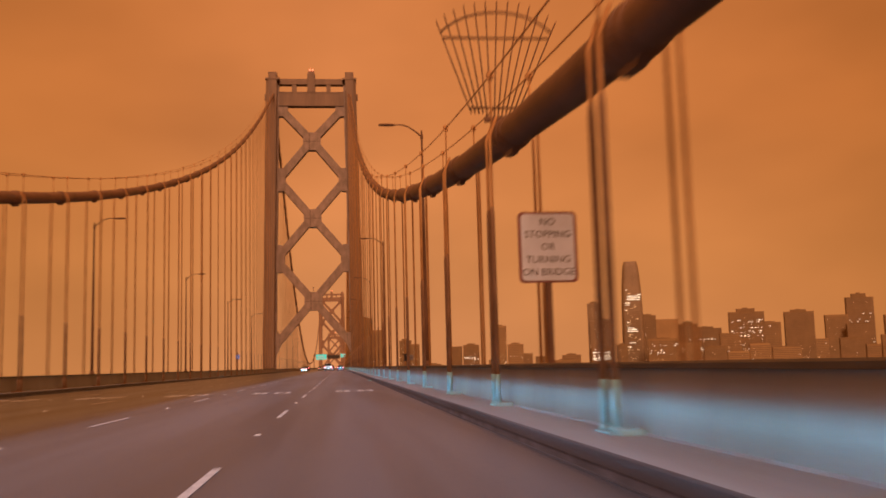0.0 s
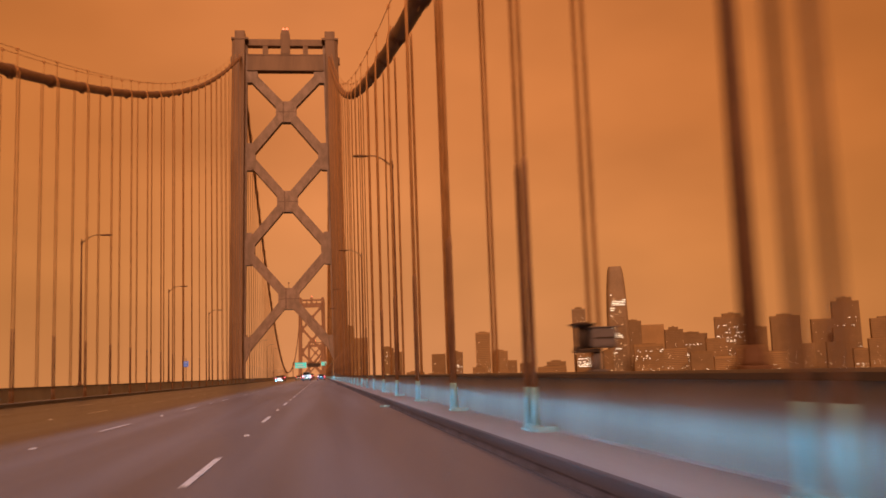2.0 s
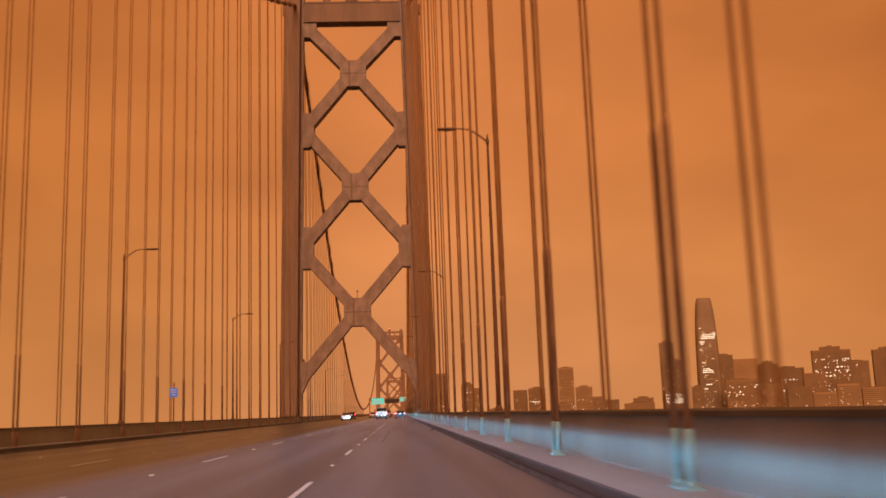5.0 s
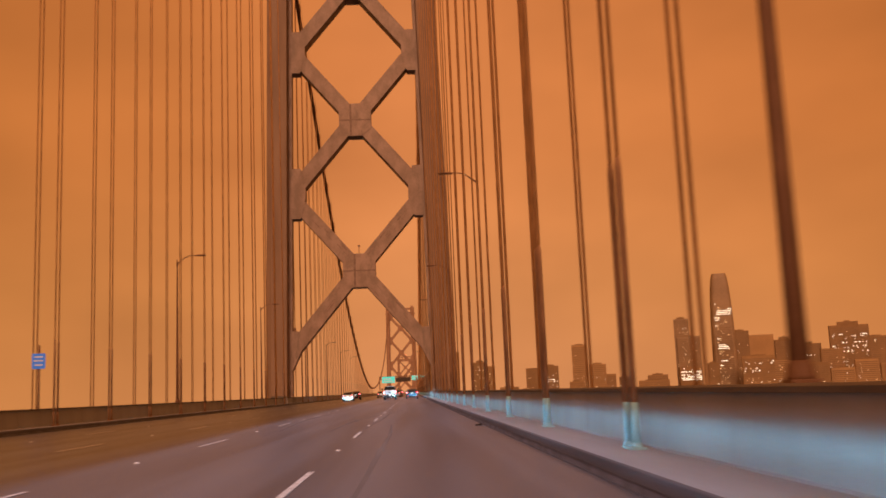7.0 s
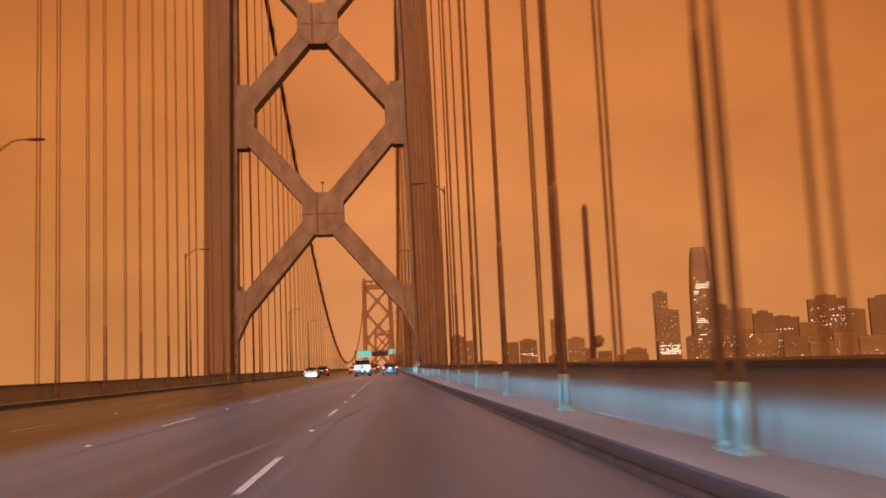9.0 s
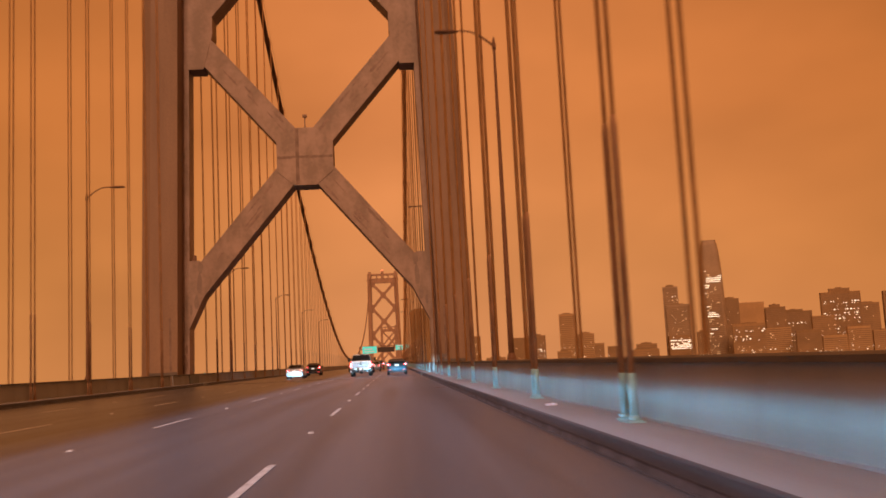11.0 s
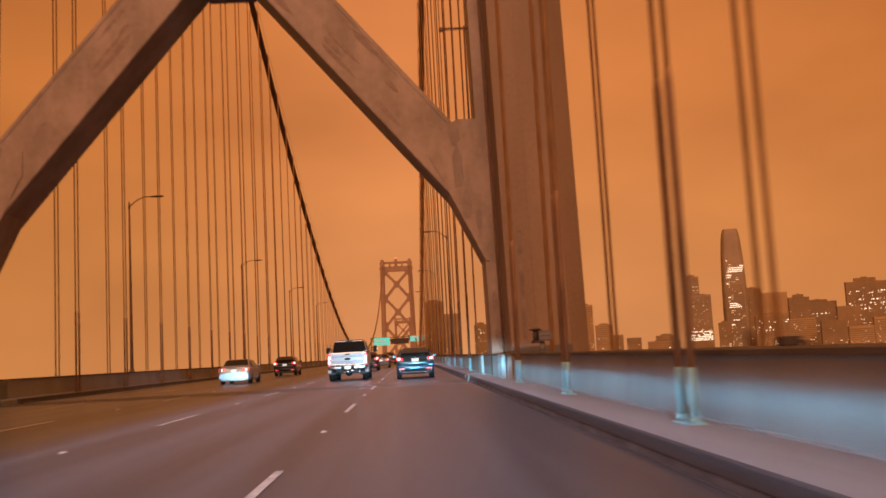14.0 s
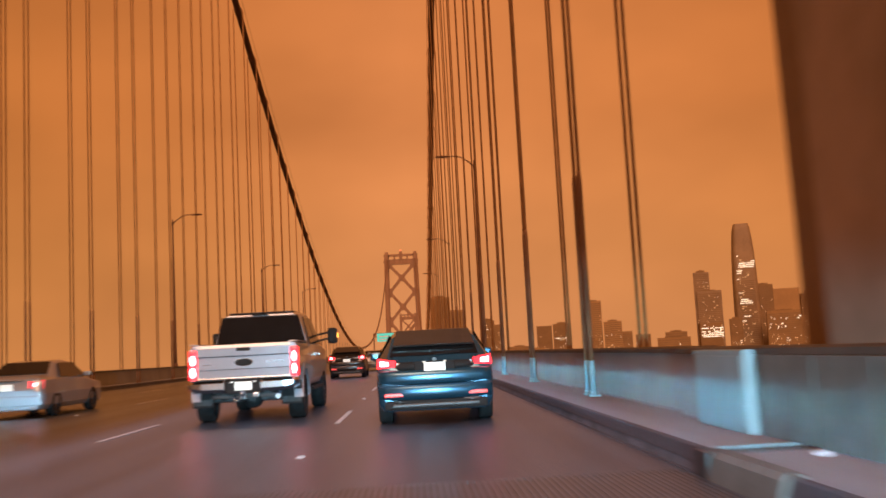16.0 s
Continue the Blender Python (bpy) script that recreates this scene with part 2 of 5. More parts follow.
CABLE_X = 10.42
IN_X, OUT_X = 9.92, 10.93
PITCH, FIRST, FIRST_SPAN = 8.305, 10.2, 11.7


def walkway(s, name):
    bm = B()
    prism_y(bm, [(s * 9.252, -0.5), (s * 10.9, -0.5), (s * 10.9, 0.20), (s * 9.252, 0.20)], Y0, Y1)
    return solid(name, bm, M_WALK, "pale concrete safety walkway with a raised edge along the roadway", "walkway")


for s, nm in ((1, "pavement"), (-1, "pavement_left")):
    walkway(s, nm)
for s, nm in ((1, "kerb"), (-1, "kerb_left")):
    kb = thing(nm, "dark tyre-blackened kerb with a steel nosing along the roadway", "kerb", kind="structure")
    part("face", prism_y(B(), [(s * 9.15, -0.02), (s * 9.25, -0.02), (s * 9.25, 0.195), (s * 9.19, 0.195), (s * 9.165, 0.085)], Y0, Y1), M_KERB, kb, "scuffed concrete kerb face")
    part("nosing", prism_y(B(), [(s * 9.152, 0.085), (s * 9.186, 0.197), (s * 9.20, 0.207), (s * 9.245, 0.207), (s * 9.245, 0.197), (s * 9.192, 0.19), (s * 9.166, 0.085)], Y0, Y1), M_NOSING, kb, "blackened steel nosing")
    part("gutter_joint", box(B(), min(s * 9.095, s * 9.139), max(s * 9.095, s * 9.139), Y0, Y1, 0.0, 0.004), M_NOSING, kb, "dark sealed joint in the gutter")

TOWER_GAP = 6.2


def barrier_run(s, y0, y1, xf, xb, name):
    """A stretch of the parapet: wall, coping and the joints between its castings."""
    t = thing(name, "pale grey concrete parapet wall with a dark coping beside the walkway", "parapet", kind="structure")
    n = max(1, round((y1 - y0) / 8.305))
    step = (y1 - y0) / n
    near = y0 > -300 and y1 < 60
    if near:
        bm = B()
        prism_y(bm, [(s * xf, 0.20), (s * (xf + 0.05), 0.95), (s * xb, 0.95), (s * xb, 0.20)], 0.012, step - 0.012)
        me = mesh_of("casting", bm, M_BARRIER)
        for k in range(n):
            c = new("casting", me)
            c.location = (0, y0 + step * k, 0)
            c.parent = t
    else:
        bm = B()
        prism_y(bm, [(s * xf, 0.20), (s * (xf + 0.05), 0.95), (s * xb, 0.95), (s * xb, 0.20)], y0, y1)
        part("casting", bm, M_BARRIER, t)
    bm = B()
    prism_y(bm, [(s * (xf - 0.02), 0.954), (s * (xf - 0.02), 1.01), (s * (xf + 0.04), 1.03), (s * (xb + 0.03), 1.03), (s * (xb + 0.03), 0.954)], y0, y1)
    part("coping", bm, M_CAP, t, "dark steel coping")
    bm = B()
    prism_y(bm, [(s * (xf - 0.03), 0.20), (s * (xf + 0.001), 0.225), (s * (xf + 0.001), 0.20)], y0, y1)
    part("fillet", bm, M_WALK, t, "pale sealant fillet at the foot")
    return t


for s, nm in ((1, "parapet"), (-1, "parapet_left")):
    barrier_run(s, Y0, -270, 10.20, 10.50, nm + "_1")
    barrier_run(s, -270 + 0.01, -TOWER_GAP, 10.20, 10.50, nm + "_2")
    barrier_run(s, -TOWER_GAP + 0.01, TOWER_GAP, 10.02, 10.17, nm + "_3")
    barrier_run(s, TOWER_GAP + 0.01, 59, 10.20, 10.50, nm + "_4")
    barrier_run(s, 59.01, Y1, 10.20, 10.50, nm + "_5")

# ---------- lane lines, studs and the speed numerals ----------
LANES = (5.42, 1.80, -1.78, -5.38)
dash_me = mesh_of("lane_dash", box(B(), -0.045, 0.045, 0, 3.5, 0.0, 0.006), M_LINE)
stud_me = mesh_of("lane_stud", loft(B(), [[(0.06 * c, 0.06 * sn, 0.0) for c, sn in ((math.cos(a), math.sin(a)) for a in [k * math.pi / 4 for k in range(8)])], [(0.035 * c, 0.035 * sn, 0.018) for c, sn in ((math.cos(a), math.sin(a)) for a in [k * math.pi / 4 for k in range(8)])]]), M_WHITE)
for li, lx in enumerate(LANES):
    for k in range(-22, 22):
        y = (11.0, 9.8, 10.4, 23.4 - 14.0)[li] + 14.0 * k
        o = tagged(new("lane_dash", dash_me), "white painted dash on the asphalt", "lane marking", "lane dashes", "structure")
        o.location = (lx, y, 0.003)
        o = tagged(new("lane_stud", stud_me), "small raised white reflective stud on the asphalt", "road stud", "road studs", "structure")
        o.location = (lx, y + 8.7, 0.0)


def numerals(x, y):
    """A stencilled five and nought, stretched along the lane."""
    t = thing("speed_numerals", "white stencilled 50 painted on the traffic lane", "road marking", "speed numerals", "structure", (x, y, 0.003))
    bm = B()
    w, h, s = 0.62, 2.4, 0.13      # width and length of a figure, stroke
    for x0, x1, y0, y1 in ((0.0, 0.28, h - 0.5, h), (0.36, w, h - 0.5, h), (0.0, s, 1.25, h - 0.5), (0.0, 0.28, 1.0, 1.45), (0.36, w - 0.06, 1.0, 1.45), (w - s - 0.02, w, 0.45, 1.05), (0.0, 0.28, 0.0, 0.48), (0.36, w - 0.06, 0.0, 0.48)):
        box(bm, x0, x1, y0, y1, 0, 0.006)
    part("figure_five", bm, M_LINE, t)
    bm = B()
    for sg in (-1, 1):
        out = [(0.05, 0.0), (0.24, 0.0), (0.34, 0.35), (0.34, h - 0.35), (0.24, h), (0.05, h), (0.05, h - 0.42), (0.14, h - 0.46), (0.19, h - 0.75), (0.19, 0.75), (0.14, 0.46), (0.05, 0.42)]
        vs = [bm.verts.new((1.28 + sg * px, py, 0.006)) for px, py in out]
        f = bm.faces.new(vs if sg > 0 else vs[::-1])
        ext = bmesh.ops.extrude_face_region(bm, geom=[f])
        for v in ext["geom"]:
            if isinstance(v, bmesh.types.BMVert):
                v.co.z = 0.0
    bmesh.ops.recalc_face_normals(bm, faces=bm.faces)
    part("figure_nought", bm, M_LINE, t)
    return t


fifty = numerals(6.58, -220.6)
for x in (3.0, -0.6, -4.2, -7.8):
    copy_thing(fifty, pose(x, -220.6, 0.003))

# ---------- the towers ----------
def leg_in(z):
    return 10.10 - 1.22 * z / 80


def leg_out(z):
    return 13.62 - 1.22 * z / 80


def blotch(x, z, w, h, seed):
    """An uneven outline round a point, for stains."""
    r = random.Random(seed)
    n = 12
    return [(x + w / 2 * math.cos(2 * math.pi * k / n) * r.uniform(0.7, 1.15), z + h / 2 * math.sin(2 * math.pi * k / n) * r.uniform(0.75, 1.12)) for k in range(n)]


def tower(name, label, paint_a=M_STEEL, paint_b=M_STEEL_D):
    t = thing(name, label, "bridge tower", "bridge towers")
    for s in (-1, 1):
        # the leg: a proud outer box and a recessed inner web to which the bracing is fixed
        bm = B()
        rings = []
        for z in (-64.5, 0, 40, 80.6):
            a, b = leg_in(z) + 0.55, leg_out(z)
            d = 0.25 * z / 80
            c = 0.22
            rings.append([(s * a, -2.05 + d, z), (s * (a + 1.0), -2.05 + d, z), (s * (a + 1.0), -2.075 + d, z), (s * (b - 0.74), -2.075 + d, z), (s * (b - 0.70), -2.03 + d, z), (s * (b - 0.04), -1.68 + d, z), (s * b, -1.6 + d, z), (s * b, 3.75 - d - c, z), (s * (b - c), 3.75 - d, z), (s * a, 3.75 - d, z)])
        loft(bm, rings)
        part("leg", bm, paint_b, t)
        bm = B()
        rings = []
        for z in (-64.5, 0, 40, 80.0):
            a = leg_in(z)
            rings.append([(s * a, 0.03, z), (s * (a + 0.56), 0.03, z), (s * (a + 0.56), 1.97, z), (s * a, 1.97, z)])
        loft(bm, rings)
        part("leg_web", bm, paint_a, t, "paler recessed web of the leg")
        # cap and saddle housing
        bm = B()
        box(bm, min(s * 8.6, s * 12.55), max(s * 8.6, s * 12.55), -1.95, 3.9, 80.61, 81.1, 0.05)
        part("leg_cap", bm, paint_b, t)
        bm = B()
        box(bm, min(s * 9.4, s * 11.75), max(s * 9.4, s * 11.75), -1.5, 3.5, 81.1, 82.9, 0.12)
        part("saddle_housing", bm, paint_b, t)
        bm = B()
        box(bm, min(s * 12.2, s * 12.9), max(s * 12.2, s * 12.9), 0.2, 1.8, 75.4, 77.0, 0.08)
        part("bracket", bm, paint_b, t)
    # bracing: three crosses, each of four members meeting in an eight-sided plate
    hw = 1.15
    for zc, top, bot in ((63.5, 73.0, 52.6), (41.9, 52.6, 30.8), (19.05, 29.95, 7.5)):
        for s in (-1, 1):
            for ze in (top, bot):
                a = Vector((s * 0.9, zc + (0.9 if ze > zc else -0.9)))
                b = Vector((s * (leg_in(ze) - 0.1), ze))
                d = (b - a).normalized()
                n = Vector((-d.y, d.x)) * hw
                bm = B()
                up = n if n.y > 0 else -n
                dn = up * -0.78
                prism_y(bm, [tuple(a + up), tuple(b + up), tuple(b + dn), tuple(a + dn)], 0.0, 2.3)
                # raised edge plates along both rims
                br = part("brace", bm, paint_a, t)
                if zc < 20 and paint_a is M_STEEL:
                    r = random.Random(int(10 * ze) + s)
                    for k in range(11 if s > 0 else 6):
                        f, o, ln, wd = r.uniform(0.12, 0.8), r.uniform(-0.5, 0.75), r.uniform(0.7, 2.2), r.uniform(0.04, 0.15)
                        c = a + (b - a) * f + up * o
                        u, v = d * ln / 2, up.normalized() * wd
                        part("rust_streak", prism_y(B(), [tuple(c - u), tuple(c - u * 0.5 + v), tuple(c + u * 0.4 + v * 0.7), tuple(c + u), tuple(c + u * 0.5 - v * 0.8), tuple(c - u * 0.6 - v)], -0.004 - 0.0015 * k, 0.01), M_STREAK, br, "faint rusty streak")
                for m1, m2 in ((up * 0.98, up * 0.86), (dn * 0.97, dn * 0.83)):
                    part("rim_plate", prism_y(B(), [tuple(a + m1), tuple(b + m1), tuple(b + m2), tuple(a + m2)], -0.03, 0.0), paint_a, br)
        bm = B()
        o = [(-0.95, 2.5), (0.95, 2.5), (2.4, 1.25), (2.4, -1.25), (0.95, -2.5), (-0.95, -2.5), (-2.4, -1.25), (-2.4, 1.25)]
        prism_y(bm, [(x, zc + z) for x, z in o], -0.06, 2.36)
        npl = part("node_plate", bm, paint_a, t)
        bm = B()
        box(bm, -0.80, -0.50, -0.068, -0.06, zc - 2.42, zc + 2.42)
        box(bm, -2.38, 2.38, -0.072, -0.0685, zc - 0.16, zc + 0.06)
        part("seam_strip", bm, M_STAIN if paint_a is M_STEEL else paint_a, npl, "dark stained seam")
    bm = B()
    box(bm, -0.05, 0.05, 0.9, 1.0, 21.6, 22.9)
    box(bm, -0.18, 0.18, 0.8, 1.1, 22.7, 22.95, 0.03)
    part("navigation_light", bm, paint_b, t)
    for s in (-1, 1):
        for zj, up, dn in ((52.6, 3.3, 3.2), (30.8, 3.8, 3.8)):
            a, b = leg_in(zj + up) + 0.05, leg_in(zj - dn) + 0.05
            bm = B()
            prism_y(bm, [(s * a, zj + up), (s * (a - 1.3), zj + up), (s * (a - 2.0), zj + 0.7), (s * (a - 2.0), zj - 0.7), (s * (b - 1.3), zj - dn), (s * b, zj - dn)], -0.05, 2.05)
            part("gusset", bm, paint_a, t)
        bm = B()
        prism_y(bm, [(s * 10.1, 10.45), (s * 9.2, 10.45), (s * 8.0, 9.9), (s * 8.0, 8.95), (s * 8.25, 8.5), (s * 10.05, 4.7), (s * 10.2, 4.7)], -0.05, 2.05)
        gs = part("gusset", bm, paint_a, t, "wide knee plate at the foot of the bracing")
        for i, (xc, zc, w, h) in enumerate(((9.05, 9.85, 0.5, 1.0), (9.12, 8.5, 0.5, 1.9), (9.86, 6.3, 0.26, 1.0), (9.4, 6.95, 0.4, 1.3))):
            part("paint_patch", prism_y(B(), [(s * px, pz) for px, pz in blotch(xc, zc, w, h, i + 3)], -0.056, -0.05), M_PATCH if paint_a is M_STEEL else paint_a, gs, "darker stained patch")
        part("conduit", tube(B(), [(s * (leg_in(z) + 0.46), -0.05, z) for z in (0.5, 5, 10, 30, 60, 78)], 0.06, 6), M_POLE, t, "dark conduit along the leg")
        part("paint_patch", box(B(), min(s * 11.08, s * 11.24), max(s * 11.08, s * 11.24), -2.056, -2.03, 1.2, 5.6), M_STAIN if paint_a is M_STEEL else paint_a, t, "dark rust-stained streak")
        for i, (xc, zc, w, h) in enumerate(((10.42, 1.9, 0.36, 1.5), (10.3, 3.1, 0.2, 0.9))):
            part("paint_patch", prism_y(B(), [(s * px, pz) for px, pz in blotch(xc, zc, w, h, i + 21)], 0.022 - 0.003 * i, 0.04), M_STAIN if paint_a is M_STEEL else paint_a, t, "dark rust-stained patch near the deck")
        # dark strip put in for the shade low on the leg
        part("foot_shade", box(B(), min(s * 10.66, s * 12.9), max(s * 10.66, s * 12.9), -2.10, -2.04, 0.9, 1.24, 0.01), M_CAP, t, "dark strip for the shade at the foot of the leg")
        bm = B()
        prism_y(bm, [(s * 9.1, 70.6), (s * 8.0, 70.6), (s * 6.6, 72.2), (s * 6.6, 73.6), (s * 9.0, 73.6)], -0.05, 2.05)
        part("gusset", bm, paint_a, t)
    bm = B()
    tube(bm, [(9.72, 0.5, 10.3), (9.72, 0.5, 14.5)], 0.04, 8)
    tube(bm, [(9.95, 0.5, 14.4), (8.75, 0.5, 14.4)], 0.05, 8)
    box(bm, 8.68, 8.86, 0.42, 0.58, 14.3, 14.46, 0.02)
    part("signal_arm", bm, M_POLE, t, "thin dark post with a short arm on the knee plate")
    part("junction_box", box(B(), -9.75, -9.45, 0.3, 0.6, 10.45, 10.95, 0.03), M_POLE, t, "small dark box on the knee plate")
    # portal at the top
    bm = B()
    box(bm, -8.95, 8.95, -0.3, 2.3, 73.5, 77.5, 0.04)
    for z in (73.5, 77.2):
        box(bm, -8.95, 8.95, -0.4, -0.3, z, z + 0.3)
    part("portal_strut", bm, paint_b, t)
    bm = B()
    box(bm, -8.85, 8.85, -0.1, 2.1, 79.7, 81.3, 0.04)
    part("portal_beam", bm, paint_b, t)
    for x in (-4.75, 4.75):
        bm = B()
        box(bm, x - 0.6, x + 0.6, 0.0, 2.0, 77.5, 79.7)
        part("portal_post", bm, paint_b, t)
    bm = B()
    box(bm, -1.1, 1.1, -0.5, 2.5, 77.5, 82.6, 0.05)
    loft(bm, [[(-1.0, -0.4, 82.6), (1.0, -0.4, 82.6), (1.0, 2.4, 82.6), (-1.0, 2.4, 82.6)], [(-0.8, -0.2, 83.6), (0.8, -0.2, 83.6), (0.8, 2.2, 83.6), (-0.8, 2.2, 83.6)]])
    part("portal_turret", bm, paint_b, t)
    for x in (-0.4, 0.4):
        bm = B()
        tube(bm, [(x, 1, 83.6), (x, 1, 83.85), (x, 1, 84.3), (x, 1, 84.5)], [0.2, 0.28, 0.26, 0.1], 10)
        part("beacon", bm, M_BEACON, t, "glowing red beacon")
    return t


tower("bridge_tower", "tall grey steel bridge tower with three crossed braces above the deck")
# the far towers wear the haze-coloured paint all over
far = tower("bridge_tower", "distant steel bridge tower with orange haze put into its colour", M_FAR, M_FAR)
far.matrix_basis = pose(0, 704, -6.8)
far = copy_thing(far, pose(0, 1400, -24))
far["label"] = "steel bridge tower on the distant span, haze put into its colour"

# ---------- main cables ----------
def cable_z(y):
    if y < 0:
        z = 0.0
        for c in (-0.3422, -2.2447, -5.8507, -0.6060, 42.0514, 76.9204):
            z = z * y / 100 + c
        return z
    if y < 301.7:
        return 8.236e-4 * y * y - 0.49694 * y + 78.4 - 1.4 * max(0.0, 1 - y / 40) ** 2
    return 3.44 + 4.2e-4 * (y - 301.7) ** 2


BANDS = [-(FIRST + PITCH * k) for k in range(36)] + [FIRST_SPAN + PITCH * k for k in range(36)]
BANDS.sort()


def main_cable(s):
    t = thing("main_cable", "thick brown painted suspension cable with ribbed clamps", "suspension cable", "main cables")
    x = s * CABLE_X
    ys = [-300 + 4 * k for k in range(76)] + [2 + 4 * k for k in range(176)]
    bm = B()
    tube(bm, [(x, y, cable_z(y)) for y in ys], 0.34, 14)
    part("cable", bm, M_CABLE, t)
    for sx in (-0.42, 0.42):
        bm = B()
        tube(bm, [(x + sx, y, cable_z(y) + 1.25) for y in ys[:160]], 0.018, 5)
        part("hand_rope", bm, M_ROPE, t)
    for y in BANDS:
        z = cable_z(y)
        if z < 2.2:
            continue
        sl = (cable_z(y + 0.5) - cable_z(y - 0.5))
        d = Vector((0, 1, sl)).normalized()
        c = Vector((x, y, cable_z(y)))
        bm = B()
        tube(bm, [c - d * 0.62, c - d * 0.6, c - d * 0.45, c + d * 0.45, c + d * 0.6, c + d * 0.62], [0.345, 0.365, 0.375, 0.375, 0.365, 0.345], 14)
        for q in (-0.24, 0.24):
            tube(bm, [c + d * (q - 0.05), c + d * (q + 0.05)], 0.395, 14)
        u = Vector((0, -d.z, d.y))
        loft(bm, [[c + d * a - u * h + Vector((x, 0, 0)) for x, h in ((-0.09, 0.34), (0.09, 0.34), (0.07, 0.34 + k), (-0.07, 0.34 + k))] for a, k in ((-0.5, 0.03), (-0.35, 0.13), (0.35, 0.13), (0.5, 0.03))])
        part("cable_band", bm, M_CABLE, t)
        if -280 < y < 60:
            for sx in (-0.42, 0.42):
                bm = B()
                tube(bm, [(c.x + sx, c.y, c.z + 0.1), (c.x + sx, c.y, c.z + 1.35)], 0.022, 6)
                box(bm, c.x + sx - 0.07, c.x + sx + 0.07, c.y - 0.05, c.y + 0.05, c.z + 1.18, c.z + 1.32)
                part("stanchion", bm, M_ROPE, t)
    return t


for s in (1, -1):
    main_cable(s)

# ---------- suspender ropes ----------
def suspender(s, y):
    t = thing("suspender", "brown steel suspender ropes with sleeved feet on the walkway", "suspender rope", "suspender ropes", at=(0, y, 0))
    top = cable_z(y)
    # right-hand feet get the headlight tint as colour, left-hand feet the sleeve's brown
    foot, foot_label = (M_SHOE, "foot of the sleeve with headlight cyan put into its colour") if s > 0 else (M_SLEEVE, "brown foot of the sleeve, left without the headlight cyan")
    for dy in (-0.24, 0.24):
        for xx, base in ((IN_X, 0.20), (OUT_X, -0.4)):
            bm = B()
            tube(bm, [(s * xx, dy, base), (s * xx, dy, top - 0.1), (s * (CABLE_X + (xx - CABLE_X) * 0.7), dy, top + 0.3)], 0.033, 7)
            part("rope", bm, M_ROPE, t)
        bm = B()
        tube(bm, [(s * IN_X, dy, 0.26), (s * IN_X, dy, min(top - 0.8, 4.1)), (s * IN_X, dy, min(top - 0.7, 4.25))], [0.048, 0.048, 0.034], 9)
        part("sleeve", bm, M_SLEEVE, t)
        part("sleeve_foot", tube(B(), [(s * IN_X, dy, 0.235), (s * IN_X, dy, 0.80), (s * IN_X, dy, 0.84)], [0.055, 0.052, 0.047], 9), foot, t, foot_label)
    bm = B()
    box(bm, min(s * (IN_X - 0.09), s * (IN_X + 0.12)), max(s * (IN_X - 0.09), s * (IN_X + 0.12)), -0.32, 0.32, 0.20, 0.23, 0.008)
    if y < -170:
        box(bm, min(s * (IN_X - 0.03), s * (IN_X + 0.26)), max(s * (IN_X - 0.03), s * (IN_X + 0.26)), -0.46, -0.34, 0.20, 0.27, 0.008)
    for dy in (-0.24, 0.24):
        tube(bm, [(s * IN_X, dy, 0.232), (s * IN_X, dy, 0.29)], 0.07, 10)
    part("shoe", bm, foot, t)
    return t


for y in BANDS:
    for s in (1, -1):
        if cable_z(y) > 2.4 and -290 < y < 300:
            suspender(s, y)

# ---------- street lamps ----------
def street_lamp(h, label):
    t = thing("street_lamp", label, "street lamp", "street lamps")
    bm = B()
    tube(bm, [(0, 0, -0.3), (0, 0, 4), (0, 0, h + 0.1), (0, 0, h + 0.22)], [0.115, 0.094, 0.048, 0.03], 10)
    part("pole", bm, M_POLE, t)
    bm = B()
    box(bm, -0.165, 0.165, -0.165, 0.165, 0.95, 1.06, 0.02)
    tube(bm, [(0, 0, 1.05), (0, 0, 1.10), (0, 0, 1.22), (0, 0, 1.26)], [0.165, 0.16, 0.135, 0.11], 12)
    part("base", bm, M_POLE, t)
    bm = B()
    tube(bm, [(0, 0, h - 0.12), (0.28, 0, h + 0.12), (0.62, 0, h + 0.36), (0.85, 0, h + 0.46), (1.1, 0, h + 0.5), (1.5, 0, h + 0.5)], [0.045, 0.04, 0.035, 0.033, 0.032, 0.032], 8)
    part("arm", bm, M_POLE, t)
    part("collar", tube(B(), [(0, 0, h - 0.24), (0, 0, h - 0.02)], 0.075, 10), M_POLE, t)
    bm = B()
    loft(bm, [[(x, w * c, h + 0.49 + g * sn) for c, sn in ((math.cos(a), math.sin(a)) for a in [k * math.pi / 4 for k in range(8)])] for x, w, g in ((1.34, 0.05, 0.035), (1.46, 0.12, 0.06), (1.8, 0.16, 0.075), (2.1, 0.15, 0.06), (2.2, 0.07, 0.03))], smooth=True)
    part("lamp_head", bm, M_POLE, t)
    return t


lamp = street_lamp(11.7, "dark unlit street lamp with a curved arm behind the parapet")
lamp.matrix_basis = pose(-10.72, -191.5, 0)
for y in (-149.5, -107.5, -66.0, -24.5, 24.0, 65.6, 107.2, 149):
    copy_thing(lamp, pose(-10.72, y, 0))
for y in (48.4, 88.5, 130):
    copy_thing(lamp, pose(10.72, y, 0, 0, 0, 180))
tall_lamp = street_lamp(12.8, "tall dark unlit street lamp with a curved arm behind the parapet")
tall_lamp.matrix_basis = pose(11.1, -214.4, 0, 0, 0, 180)
for y in (-170.6, -129.5, -86.6, -46.4):
    copy_thing(tall_lamp, pose(11.1, y, 0, 0, 0, 180))

